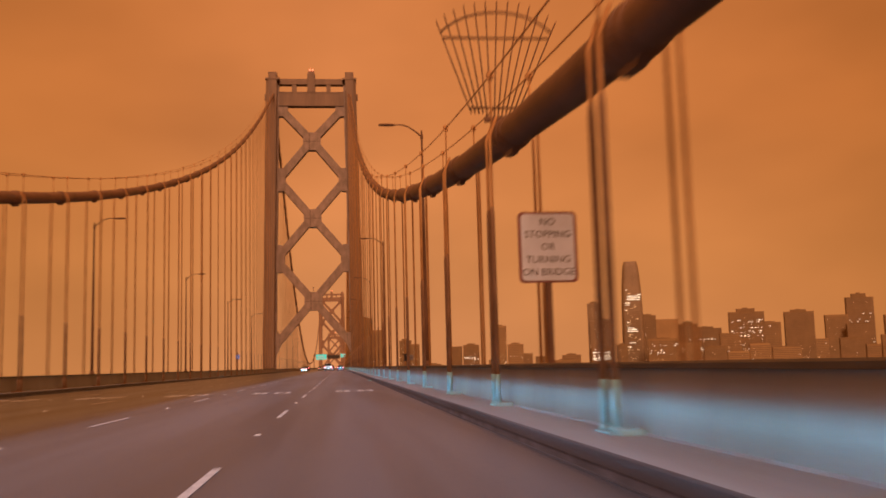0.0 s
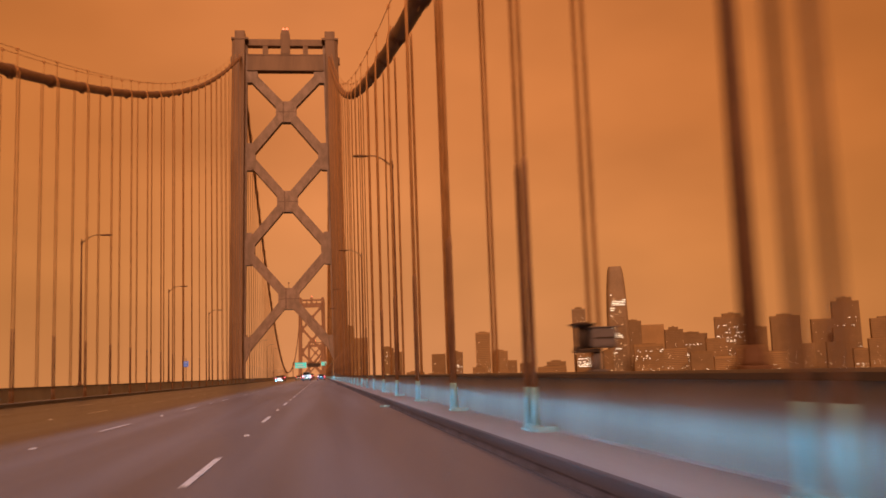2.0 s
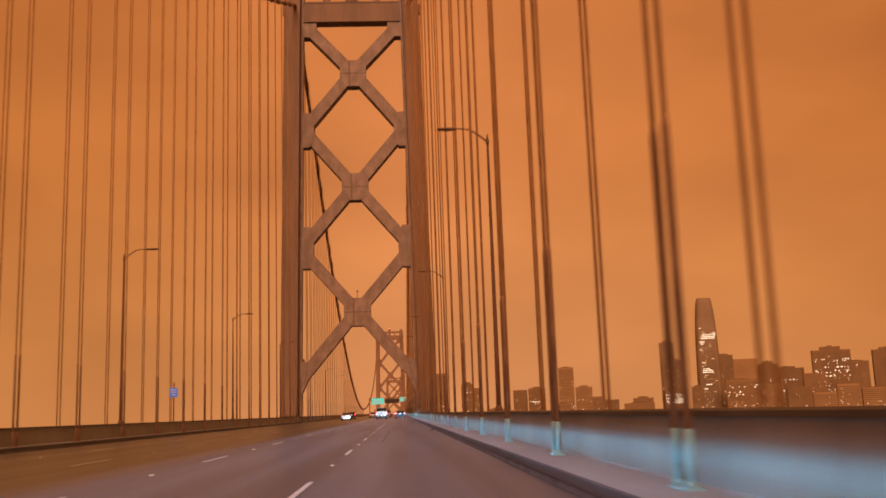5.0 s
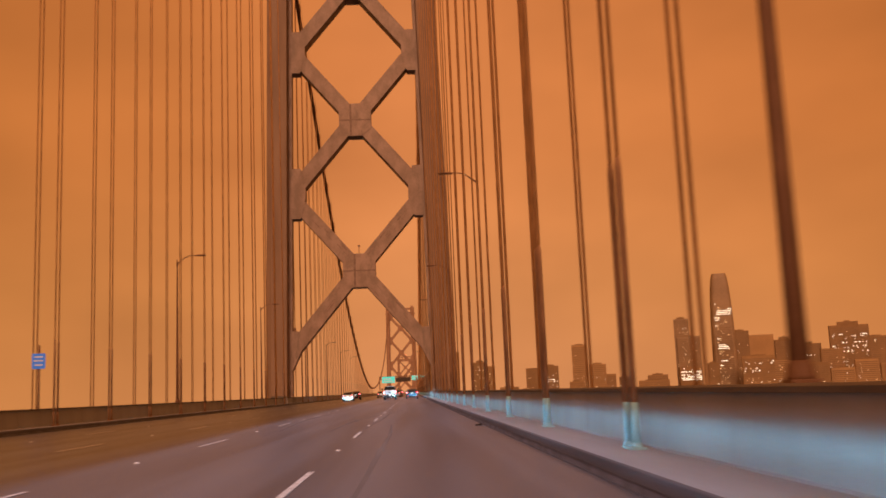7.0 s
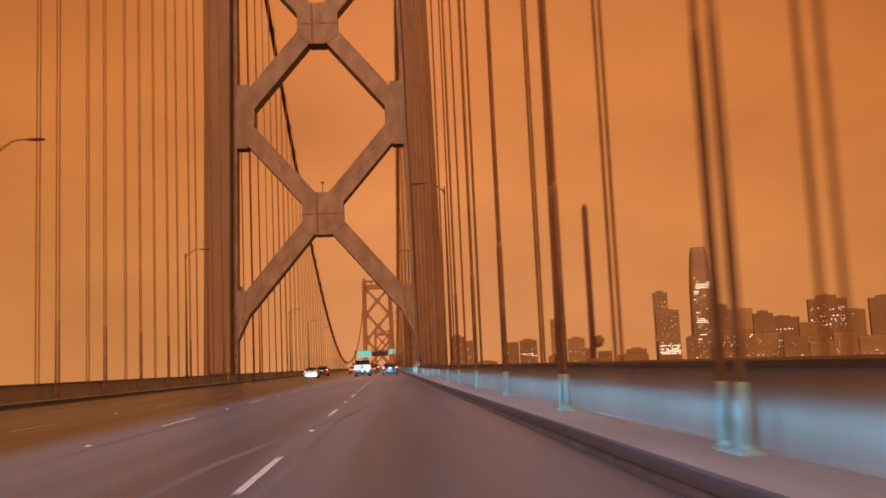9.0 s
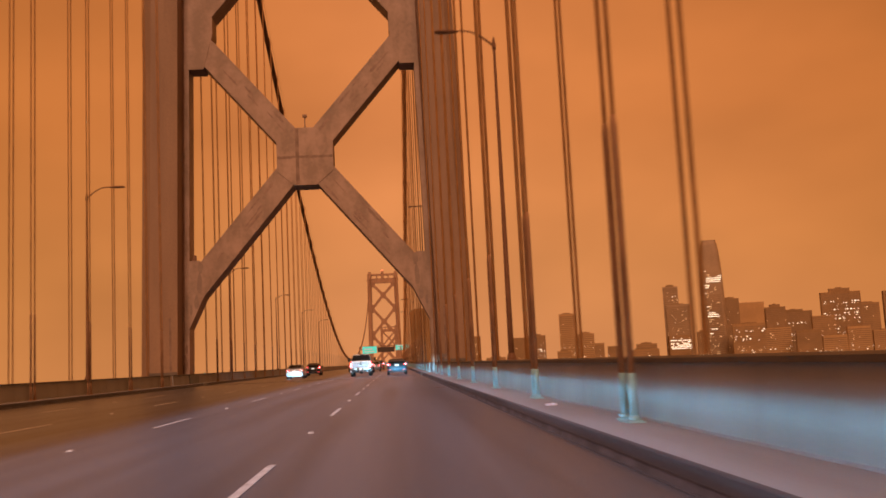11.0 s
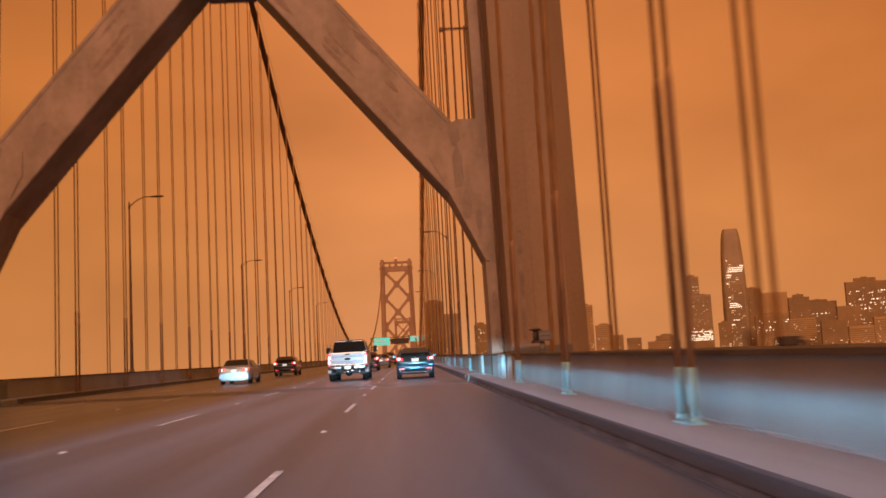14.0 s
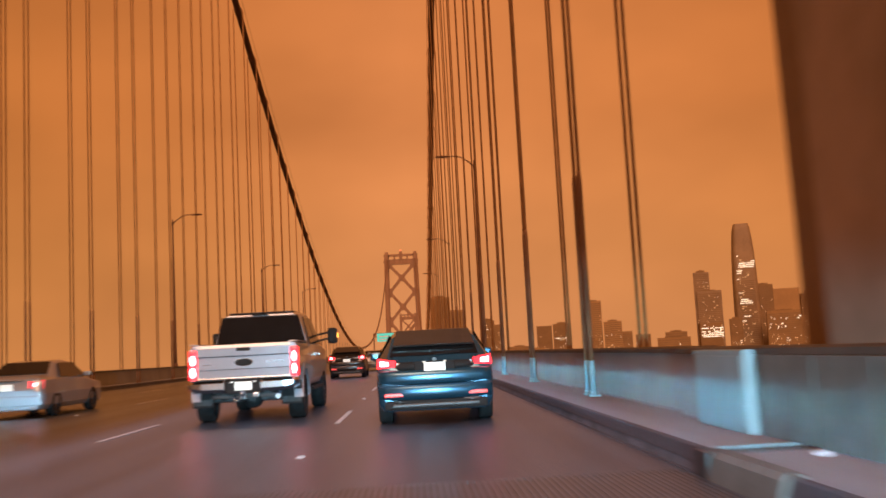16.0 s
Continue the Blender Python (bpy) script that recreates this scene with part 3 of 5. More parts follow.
# ---------- signs and fittings on the parapet ----------
def text_mesh(body, size, material, parent, loc, turn=(90, 0, 0)):
    cu = bpy.data.curves.new("lettering", "FONT")
    cu.body = body
    cu.size = size
    cu.align_x = 'CENTER'
    cu.align_y = 'CENTER'
    cu.extrude = 0.003
    cu.resolution_u = 2
    ob = new("lettering", cu)
    ob.matrix_basis = pose(*loc, *turn)
    ob.parent = parent
    cu.materials.append(material)
    return ob


def rounded_plate(w, h, r, y0, y1):
    pts = []
    for cx, cz, a0 in ((w / 2 - r, h / 2 - r, 0), (-w / 2 + r, h / 2 - r, 90), (-w / 2 + r, -h / 2 + r, 180), (w / 2 - r, -h / 2 + r, 270)):
        for k in range(4):
            a = radians(a0 + 30 * k)
            pts.append((cx + r * math.cos(a), cz + r * math.sin(a)))
    return prism_y(B(), pts, y0, y1)


sg = thing("traffic_sign", "white sign with red edge on a brown post by the parapet", "traffic sign", at=(10.55, -245.2, 0))
bm = B()
box(bm, -0.055, 0.055, 0.0, 0.1, -0.2, 2.6)
box(bm, -0.02, 0.02, -0.02, 0.0, -0.2, 2.6)
part("post", bm, M_POLE, sg)
o = part("plate", rounded_plate(1.09, 1.30, 0.09, -0.03, -0.015), M_SIGN_EDGE, sg, "red-edged plate")
o.location.z = 3.13
o = part("face", rounded_plate(0.98, 1.22, 0.07, -0.04, -0.031), M_SIGN, sg, "white sign face")
o.location.z = 3.13
for i, row in enumerate(("NO", "STOPPING", "OR", "TURNING", "ON BRIDGE")):
    text_mesh(row, 0.185, M_SIGN_TEXT, sg, (0, -0.043, 3.13 + 0.46 - 0.23 * i))

bs = thing("call_box_sign", "small blue sign on a thin dark post beside the parapet", "call box sign", at=(-10.6, -93.6, 0))
part("post", tube(B(), [(0, 0, -0.2), (0, 0, 4.0)], 0.05, 8), M_POLE, bs)
o = part("face", rounded_plate(0.62, 0.72, 0.05, -0.03, -0.01), M_BLUE, bs, "blue sign face")
o.location = (0, -0.05, 3.25)
for dz, w in ((0.2, 0.4), (0.02, 0.44), (-0.18, 0.36)):
    o = part("marking", rounded_plate(w, 0.07, 0.02, -0.006, 0.0), M_SIGN, bs)
    o.location = (0, -0.081, 3.25 + dz)

# short dark posts with small fittings on the parapet
def stub_post(y, h, r):
    t = thing("parapet_post", "dark steel post with a clamped fitting on the parapet", "steel post", "parapet posts", at=(10.62, y, 0))
    part("shaft", tube(B(), [(0, 0, -0.3), (0, 0, h - 0.1), (0, 0, h)], [r, r * 0.9, r * 0.4], 10), M_POLE, t)
    part("base_plate", box(B(), -0.09, 0.09, -0.09, 0.09, 1.02, 1.08, 0.012), M_SLEEVE, t)
    bm = B()
    tube(bm, [(0.05, -0.04, 1.30), (0.10, -0.06, 1.33), (0.12, -0.07, 1.42), (0.10, -0.07, 1.50)], [0.03, 0.07, 0.085, 0.04], 10)
    part("fitting", bm, M_SLEEVE, t)
    return t


for y, h, r in ((-92.6, 3.95, 0.06),):
    stub_post(y, h, r)

M_FINGER = mat("polished_joint_steel", (0.085, 0.095, 0.115), 0.38, spec=0.45, var=0.15, scale=3, fine=40)
M_TRIMBLACK = mat("joint_rubber", (0.055, 0.056, 0.062), 0.4, var=0.2, scale=6, fine=40)
# blue of headlights falling on pale panels, put into the colour
M_PANEL = mat("panel_headlight_tint", (0.30, 0.44, 0.50), 0.5, var=0.05, scale=2, fine=30, bump=0.1)
# floodlight at the tower foot
def floodlight():
    t = thing("floodlight", "grey boxed floodlight with a dark capped lamp on the parapet", "floodlight", "parapet floodlights")
    bm = B()
    box(bm, 0.0, 0.24, -0.12, 0.12, 1.03, 1.06, 0.01)
    tube(bm, [(0.12, 0, 1.05), (0.12, 0, 1.16), (0.13, 0, 1.30)], [0.085, 0.07, 0.065], 10)
    part("pedestal", bm, M_HOUSING, t)
    bm = B()
    box(bm, -0.16, 0.17, -0.1, 0.1, 1.28, 1.325, 0.012)
    box(bm, -0.15, -0.08, -0.05, 0.05, 1.325, 1.36, 0.01)
    part("bracket", bm, M_CAPDARK, t, "dark bracket plate")
    hs = part("housing", box(B(), 0.02, 0.37, -0.16, 0.16, 1.335, 1.59, 0.035), M_HOUSING, t, "grey boxed housing")
    part("cooling_fin", box(B(), 0.06, 0.33, -0.168, -0.16, 1.45, 1.47), M_CAPDARK, hs)
    part("lid", box(B(), 0.0, 0.39, -0.175, 0.175, 1.59, 1.605, 0.006), M_HOUSING, hs)
    part("lamp", tube(B(), [(-0.05, 0, 1.33), (-0.05, 0, 1.46), (-0.05, 0, 1.60)], [0.06, 0.075, 0.06], 12), M_CAPDARK, t, "dark lamp barrel")
    part("cap", loft(B(), [[(-0.05 + r * math.cos(k * math.pi / 7), r * math.sin(k * math.pi / 7), z) for k in range(14)] for r, z in ((0.06, 1.59), (0.17, 1.635), (0.17, 1.65), (0.05, 1.67))]), M_CAPDARK, t, "flat dark cap")
    return t


M_HOUSING = mat("floodlight_housing_grey", (0.19, 0.165, 0.175), 0.6, var=0.12, scale=4, fine=40, bump=0.1)
M_CAPDARK = mat("floodlight_cap_dark", (0.06, 0.04, 0.033), 0.7, var=0.15, scale=5, fine=40)
fl = floodlight()
fl.matrix_basis = pose(10.27, -12.0, 0)
copy_thing(fl, pose(10.27, -211.4, 0))
jb = thing("junction_box", "small dark junction box on the parapet coping", "junction box", at=(10.38, -28.7, 0))
part("body", box(B(), -0.1, 0.1, -0.08, 0.08, 1.03, 1.12, 0.015), M_CAPDARK, jb)
part("cable_gland", tube(B(), [(0.1, 0, 1.07), (0.16, 0, 1.06), (0.19, 0, 1.03)], 0.018, 6), M_CAPDARK, jb)

# pale cabinets against the parapet beside the tower; headlight blue is put into their colour
for y0, y1 in ((-5.6, -4.1), (3.5, 5.1)):
    c = thing("utility_cabinet", "pale utility cabinet against the parapet by the tower, headlight blue in its colour", "cabinet", "tower cabinets", at=(0, 0, 0))
    part("body", box(B(), 9.90, 10.016, y0, y1, 0.20, 1.0, 0.012), M_PANEL, c)
    part("door", box(B(), 9.888, 9.9, y0 + 0.06, y1 - 0.06, 0.27, 0.94, 0.004), M_PANEL, c)
# expansion joint in the road at the tower
bm = B()
for y0, y1 in ((-1.06, -0.95), (2.85, 2.96)):
    box(bm, -9.08, 9.08, y0, y1, 0.0, 0.004)
ej = tagged(thing("expansion_joint", "polished steel finger joint across the roadway at the tower", "expansion joint", kind="structure"))
part("edge_plate", bm, M_FINGER, ej)
bm = B()
for k in range(336):
    x = -9.07 + 0.054 * k
    box(bm, x, x + 0.026, -0.95, 0.92, 0.0, 0.004)
    box(bm, x + 0.027, x + 0.053, 0.98, 2.85, 0.0, 0.004)
tagged(part("finger", bm, M_FINGER, ej, "polished steel fingers"), kind="stuff")
part("joint_gap", box(B(), -9.08, 9.08, -0.95, 2.85, -0.01, 0.001), M_TRIMBLACK, ej, "black gaps below the fingers")
# covers over the movement joint where walkway and parapet pass the tower
M_COVER = mat("grey_green_cover_steel", (0.17, 0.185, 0.18), 0.55, var=0.12, scale=2.5, fine=30, bump=0.1)
for s in (1, -1):
    jc = thing("joint_cover", "grey-green steel cover panel over the parapet joint at the tower", "joint cover", "joint covers", "structure")
    for y0, y1 in ((-0.28, 1.06), (1.09, 2.12), (2.15, 3.36)):
        part("panel", box(B(), min(s * 9.985, s * 10.018), max(s * 9.985, s * 10.018), y0, y1, 0.21, 0.95, 0.006), M_COVER, jc)
    part("joint_gap", box(B(), min(s * 9.99, s * 10.017), max(s * 9.99, s * 10.017), -0.46, -0.30, 0.21, 0.95, 0.004), M_TRIMBLACK, jc, "black open joint")
    wj = thing("walkway_joint", "steel-edged open joint across the walkway at the tower", "walkway joint", "joint covers", "structure")
    part("joint_gap", box(B(), min(s * 9.26, s * 9.98), max(s * 9.26, s * 9.98), 2.20, 2.50, 0.198, 0.204), M_TRIMBLACK, wj, "black open joint")
    part("edge_angle", box(B(), min(s * 9.26, s * 9.98), max(s * 9.26, s * 9.98), 2.50, 2.58, 0.195, 0.216, 0.004), M_SHOE, wj, "pale steel edge")
    bm = B()
    prism_y(bm, [(s * 9.08, 0.0), (s * 9.30, 0.0), (s * 9.30, 0.218), (s * 9.18, 0.218), (s * 9.13, 0.18)], 0.7, 2.2)
    part("kerb_plate", bm, M_COVER, wj, "bent steel plate over the kerb")
    part("joint_gap", box(B(), min(s * 9.085, s * 9.29), max(s * 9.085, s * 9.29), 2.205, 2.50, 0.0, 0.214, 0.004), M_TRIMBLACK, wj)
# drain grate
bm = B()
for k in range(9):
    box(bm, 8.58, 9.0, -40.5 + 0.06 * k, -40.46 + 0.06 * k, 0.0, 0.006)
solid("drain_grate", bm, M_POLE, "dark slotted drain grate beside the kerb", "drain")

# fan of rods that keeps climbers off the cable
fan = thing("climber_guard", "fan of thin brown rods standing across the suspension cable", "cable guard", at=(10.42, -238.6, 7.3))
def fan_at(q, z):
    """A point of the guard: q from -1 to 1 across it, z above the cable."""
    return (q * (0.55 + 0.40 * z) + 0.36 + 0.05 * z, 0.0, z)


def fan_top(q):
    return 2.25 + 0.55 * (1 - q * q)


for k in range(13):
    q = -1 + k / 6
    part("rod", tube(B(), [fan_at(q, -0.1 if abs(q) < 0.5 else 0.1), fan_at(q, 1.5), fan_at(q, fan_top(q) + 0.3)], 0.019, 5), M_POLE, fan)
part("cross_bar", tube(B(), [fan_at(-1, 2.1), fan_at(1, 2.1)], 0.032, 6), M_POLE, fan)
part("rim", tube(B(), [fan_at(-1 + k / 6, fan_top(-1 + k / 6)) for k in range(13)], 0.03, 6), M_POLE, fan)
part("cross_bar", tube(B(), [fan_at(-1, 0.25), fan_at(1, 0.25)], 0.03, 6), M_POLE, fan)
part("clamp", box(B(), 0.1, 0.62, -0.06, 0.06, -0.12, 0.02, 0.015), M_POLE, fan)

# overhead sign gantry far ahead
gt = thing("sign_gantry", "distant overhead gantry with two lit green signs", "sign gantry", at=(0, 420, 0))
for x in (-10.8, 10.8):
    part("post", box(B(), x - 0.25, x + 0.25, -0.25, 0.25, -1, 10.4, 0.03), M_POLE, gt)
bm = B()
box(bm, -11.0, 11.0, -0.3, 0.3, 8.6, 9.0)
box(bm, -11.0, 11.0, -0.3, 0.3, 10.0, 10.4)
for k in range(22):
    prism_y(bm, [(-11 + k, 9.0), (-10.85 + k, 9.0), (-10.0 + k, 10.0), (-10.15 + k, 10.0)], -0.05, 0.05)
part("truss", bm, M_POLE, gt)
for x0, x1, z0, z1, m in ((-9.4, -2.0, 6.6, 10.2, M_GREEN), (7.8, 14.6, 7.8, 10.4, M_GREEN), (-1.6, 7.2, 7.0, 9.6, M_CAPDARK)):
    o = part("sign_panel", box(B(), x0, x1, -0.55, -0.4, z0, z1, 0.02), m, gt)
    if m is M_GREEN:
        for j in range(2):
            part("marking", box(B(), x0 + 0.9, x1 - 1.2 - j, -0.57, -0.551, z0 + 0.7 + 1.3 * j, z0 + 1.2 + 1.3 * j), M_SIGN, gt)

# litter on the walkway and in the gutter
def litter(at, turn, size, m, label):
    t = thing("litter", label, "litter", "litter", at=at, turn=turn)
    bm = B()
    n, k = 7, 5
    vs = [[bm.verts.new((size * (i / (n - 1) - 0.5) * (1 + 0.2 * math.sin(j * 2.1)), size * 0.6 * (j / (k - 1) - 0.5) * (1 + 0.25 * math.cos(i * 1.7)), 0.012 + size * 0.09 * (1 + math.sin(i * 1.9 + j * 2.3)))) for j in range(k)] for i in range(n)]
    fs = [bm.faces.new((vs[i][j], vs[i + 1][j], vs[i + 1][j + 1], vs[i][j + 1])) for i in range(n - 1) for j in range(k - 1)]
    ext = bmesh.ops.extrude_face_region(bm, geom=fs)
    for v in ext["geom"]:
        if isinstance(v, bmesh.types.BMVert):
            v.co.z = 0.0
    bmesh.ops.recalc_face_normals(bm, faces=bm.faces)
    part("scrap", bm, m, t)
    return t


M_RUBBER = mat("torn_rubber", (0.03, 0.025, 0.025), 0.8, var=0.2, scale=9, fine=60, bump=0.3)
litter((9.72, -63.3, 0.202), 25, 0.17, M_SIGN, "crumpled white paper litter lying on the walkway")
litter((8.95, -110.2, 0.0), 70, 0.22, M_RUBBER, "torn black rubber scrap lying by the kerb")
litter((8.98, -191.1, 0.0), 10, 0.26, M_SHOE, "pale crumpled plastic scrap lying by the kerb")
litter((9.86, 1.75, 0.202), 40, 0.12, M_SIGN, "small white scrap of litter lying on the walkway")

# tyre marks that swerve across the lanes
M_SKID = mat("tyre_mark", (0.075, 0.075, 0.08), 0.5, var=0.2, scale=2.0, fine=45, stretch=(1.0, 0.1, 1.0), color2=(0.12, 0.12, 0.128))


def tyre_mark(pts, width):
    t = thing("tyre_mark", "dark curved tyre mark on the asphalt", "tyre mark", "tyre marks", "structure")
    bm = B()
    prev = None
    n = len(pts) - 1
    for k in range(n * 6 + 1):
        i, f = min(k // 6, n - 1), k / 6 - min(k // 6, n - 1)
        x = pts[i][0] + (pts[i + 1][0] - pts[i][0]) * f
        y = pts[i][1] + (pts[i + 1][1] - pts[i][1]) * f
        w = width * (0.35 + 0.65 * math.sin(math.pi * min(0.93, max(0.07, k / (n * 6))))) / 2
        row = [bm.verts.new(p) for p in ((x - w, y, 0.0), (x - w * 0.8, y, 0.002), (x + w * 0.8, y, 0.002), (x + w, y, 0.0))]
        if prev:
            for q in range(3):
                bm.faces.new((prev[q], prev[q + 1], row[q + 1], row[q]))
        prev = row
    bmesh.ops.recalc_face_normals(bm, faces=bm.faces)
    part("mark", bm, M_SKID, t)
    return t


tyre_mark([(2.6, -108), (2.26, -100.8), (2.0, -93.7), (2.07, -90), (2.3, -84)], 0.16)
tyre_mark([(4.4, -110), (4.5, -102), (4.67, -98), (5.2, -92.5), (6.0, -86)], 0.15)
tyre_mark([(5.4, -110), (5.57, -102.6), (5.69, -98.7), (5.75, -89), (6.4, -80)], 0.12)
tyre_mark([(6.22, -134), (6.27, -126.3), (6.28, -121), (6.32, -114), (6.2, -106)], 0.10)

# ---------- the skyline across the water ----------
rng = random.Random(7)
# the orange haze over the water is put into these facade colours
M_TOWERS = [mat("far_facade_haze_brown", (0.38, 0.228, 0.098), 0.8, var=0.1, scale=0.02, fine=0.25),
            mat("far_facade_haze_dark", (0.305, 0.18, 0.076), 0.75, var=0.12, scale=0.02, fine=0.25),
            mat("far_facade_haze_pale", (0.47, 0.285, 0.125), 0.8, var=0.08, scale=0.02, fine=0.25),
            mat("far_facade_haze_grey", (0.36, 0.24, 0.135), 0.6, var=0.12, scale=0.02, fine=0.25)]
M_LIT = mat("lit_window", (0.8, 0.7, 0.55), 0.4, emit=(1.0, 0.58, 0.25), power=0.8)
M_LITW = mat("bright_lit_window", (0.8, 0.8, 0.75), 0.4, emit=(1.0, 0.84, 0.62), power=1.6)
# glass lightened towards the facades, so haze sits in its colour too
M_GLASS_FAR = mat("far_glass_haze", (0.285, 0.172, 0.075), 0.5, var=0.1, scale=0.05, fine=0.5)
YS = 2000.0


WIDE, BLOCKS = {}, {}


def building(x0, x1, top, shade=0, cap=0.0, lit=10, bright=0, depth=12, y=YS, label="", bands=True, low=-40.0):
    """A distant tower block with ledges, a roof house and a scatter of lit windows."""
    t = thing("office_tower", label or "distant tower block, orange haze in its facade colour, with scattered lit windows", "office building", "skyline towers", at=((x0 + x1) / 2, y, 0), turn=-13.5)
    w = (x1 - x0) / 2
    WIDE[t.name] = w
    bm = B()
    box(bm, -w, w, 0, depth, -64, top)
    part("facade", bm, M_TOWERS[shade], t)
    if cap:
        bm = B()
        box(bm, -w * 0.55, w * 0.5, depth * 0.25, depth * 0.8, top, top + cap)
        box(bm, -w * 0.2, w * 0.1, depth * 0.4, depth * 0.6, top + cap, top + cap * 1.3)
        part("roof_house", bm, M_TOWERS[1], t)
    if bands:
        bm = B()
        z = low
        while z < top - 4:
            box(bm, -w + 0.8, w - 0.8, -0.25, 0.0, z, z + 2.1)
            z += 4.2
        tagged(part("window_band", bm, M_GLASS_FAR, t, "bands of glazing with haze in their colour"), kind="stuff")
    for count, m, nm in ((int(lit * 1.7), M_LIT, "lit_window"), (int(bright * 2.0 + 1), M_LITW, "lit_window")):
        if not count:
            continue
        bm = B()
        for k in range(count):
            z = low + 4.2 * rng.randrange(0, max(2, int((top - 6 - low) / 4.2)))
            if rng.random() < 0.55:
                z = low + 4.2 * rng.randrange(4, max(6, int((top - 6 - low) / 8)))
            ww = rng.choice((0.9, 1.2, 1.2, 1.6, 3.0))
            xx = rng.uniform(-w + 1, w - 1 - ww)
            box(bm, xx, xx + ww, -0.6, -0.26, z + 0.4, z + 1.4)
        tagged(part(nm, bm, m, t, "scattered lit windows"), kind="stuff")
    return t


def sx(px):
    return (332 + (px - 1008) * 1.196) * 1.07 + 16


building(sx(752), sx(783), 113, 0, 3, 7, 0)
building(sx(783), sx(808), 85, 2, 0, 8, 1)
building(148, 175, 59, 1, 4, 26, 6)
building(175, 194, 50, 0, 0, 16, 2)
building(sx(925), sx(949), 42, 1, 0, 12, 2)
BLOCKS[(952, 981)] = building(sx(952), sx(981), 45, 1, 3, 16, 6)
building(sx(1007), sx(1033), 89, 2, 2, 16, 1)
building(sx(1033), sx(1062), 44, 2, 3, 10, 2, y=YS - 20)
building(sx(1062), sx(1082), 22, 0, 0, 6, 1)
building(sx(1088), sx(1112), 14, 1, 0, 3, 2)
building(sx(1150), sx(1186), 16, 0, 3, 5, 0, y=YS + 60)
building(sx(1191), sx(1216), 138, 3, 4, 40, 4)
building(sx(1193), sx(1232), 98, 3, 2, 50, 5, y=YS - 10)
building(sx(1238), sx(1258), 36, 1, 3, 10, 2, y=YS - 30)
building(sx(1303), sx(1333), 108, 1, 3, 12, 1, y=YS + 40)
building(sx(1332), sx(1380), 98, 2, 0, 6, 0, y=YS + 50, bands=False)
BLOCKS[(1292, 1345)] = building(sx(1292), sx(1345), 48, 0, 2, 18, 4, y=YS - 60)
building(sx(1345), sx(1392), 36, 2, 0, 14, 4, y=YS - 50)
building(sx(1378), sx(1412), 84, 1, 6, 14, 2, y=YS + 30)
BLOCKS[(1412, 1472)] = building(sx(1412), sx(1472), 74, 1, 4, 26, 5, y=YS + 70)
building(sx(1440), sx(1478), 58, 0, 0, 16, 4, y=YS - 30)
BLOCKS[(1470, 1536)] = building(sx(1470), sx(1536), 110, 1, 8, 44, 9)
building(sx(1536), sx(1577), 84, 0, 2, 18, 2, y=YS + 20)
building(sx(1582), sx(1637), 108, 1, 5, 12, 1)
building(sx(1640), sx(1664), 40, 2, 0, 8, 0)
building(sx(1664), sx(1707), 98, 0, 0, 10, 2)
building(sx(1690), sx(1730), 74, 1, 2, 14, 5, y=YS - 40)
BLOCKS[(1718, 1770)] = building(sx(1718), sx(1770), 142, 1, 9, 18, 3, y=YS + 20)
building(sx(1788), sx(1850), 96, 0, 4, 14, 2)
building(sx(1850), sx(1930), 66, 1, 4, 14, 2)
for a, b, tp in ((1100, 1150, 4), (985, 1007, 8), (1640, 1684, 38), (1690, 1716, 22), (1722, 1760, 44), (870, 900, 2), (902, 924, -4), (1380, 1418, 26), (1424, 1462, 14), (1466, 1502, 30), (1510, 1560, 20)):
    building(sx(a), sx(b), tp, rng.randrange(3), 2, 6, 3, y=YS - 120, depth=10)

# floors left lit in rows on a few blocks
def lit_rows(b, zs):
    w = WIDE[b.name]
    bm = B()
    for z in zs:
        x = -w + rng.uniform(1, 6)
        while x < w - 3:
            ww = rng.choice((1.2, 1.8, 3.0, 4.0))
            if rng.random() < 0.36:
                box(bm, x, min(x + ww, w - 1), -0.7, -0.3, z, z + rng.choice((1.0, 1.4, 1.8)))
            x += ww + rng.uniform(0.6, 6)
    tagged(part("lit_floor", bm, M_LITW, b, "rows of bright windows"), kind="stuff")


for key, zs in (((952, 981), (6, 10, 14)), ((1292, 1345), (30, 34, 20, 14)), ((1470, 1536), (58, 62, 70, 84, 88, 50)), ((1718, 1770), (80, 84, 100)), ((1412, 1472), (20, 24, 46))):
    lit_rows(BLOCKS[key], zs)

# the tallest tower: tapering, with rounded corners and a curved crown
tt = thing("tapered_skyscraper", "tallest tapered glass skyscraper with bright floors, orange haze in its facade colour", "skyscraper", at=(sx(1284), YS + 20, 0), turn=-13.5)
bm = B()
rings = []
for z, w in ((-64, 26), (60, 25.6), (130, 24.4), (180, 22.4), (215, 19.8), (232, 17.6), (242, 15)):
    pts = []
    for cx, cy, a0 in ((1, 1, 0), (-1, 1, 90), (-1, -1, 180), (1, -1, 270)):
        for k in range(4):
            a = radians(a0 + 30 * k)
            pts.append((cx * w * 0.66 + w * 0.34 * math.cos(a), 28 + cy * w * 0.66 + w * 0.34 * math.sin(a), z))
    rings.append(pts)
loft(bm, rings)
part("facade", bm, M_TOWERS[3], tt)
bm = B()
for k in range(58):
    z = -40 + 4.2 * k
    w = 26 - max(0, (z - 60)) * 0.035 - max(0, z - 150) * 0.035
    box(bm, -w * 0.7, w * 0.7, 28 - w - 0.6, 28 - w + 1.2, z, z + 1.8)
tagged(part("window_band", bm, M_GLASS_FAR, tt, "bands of glazing with haze in their colour"), kind="stuff")
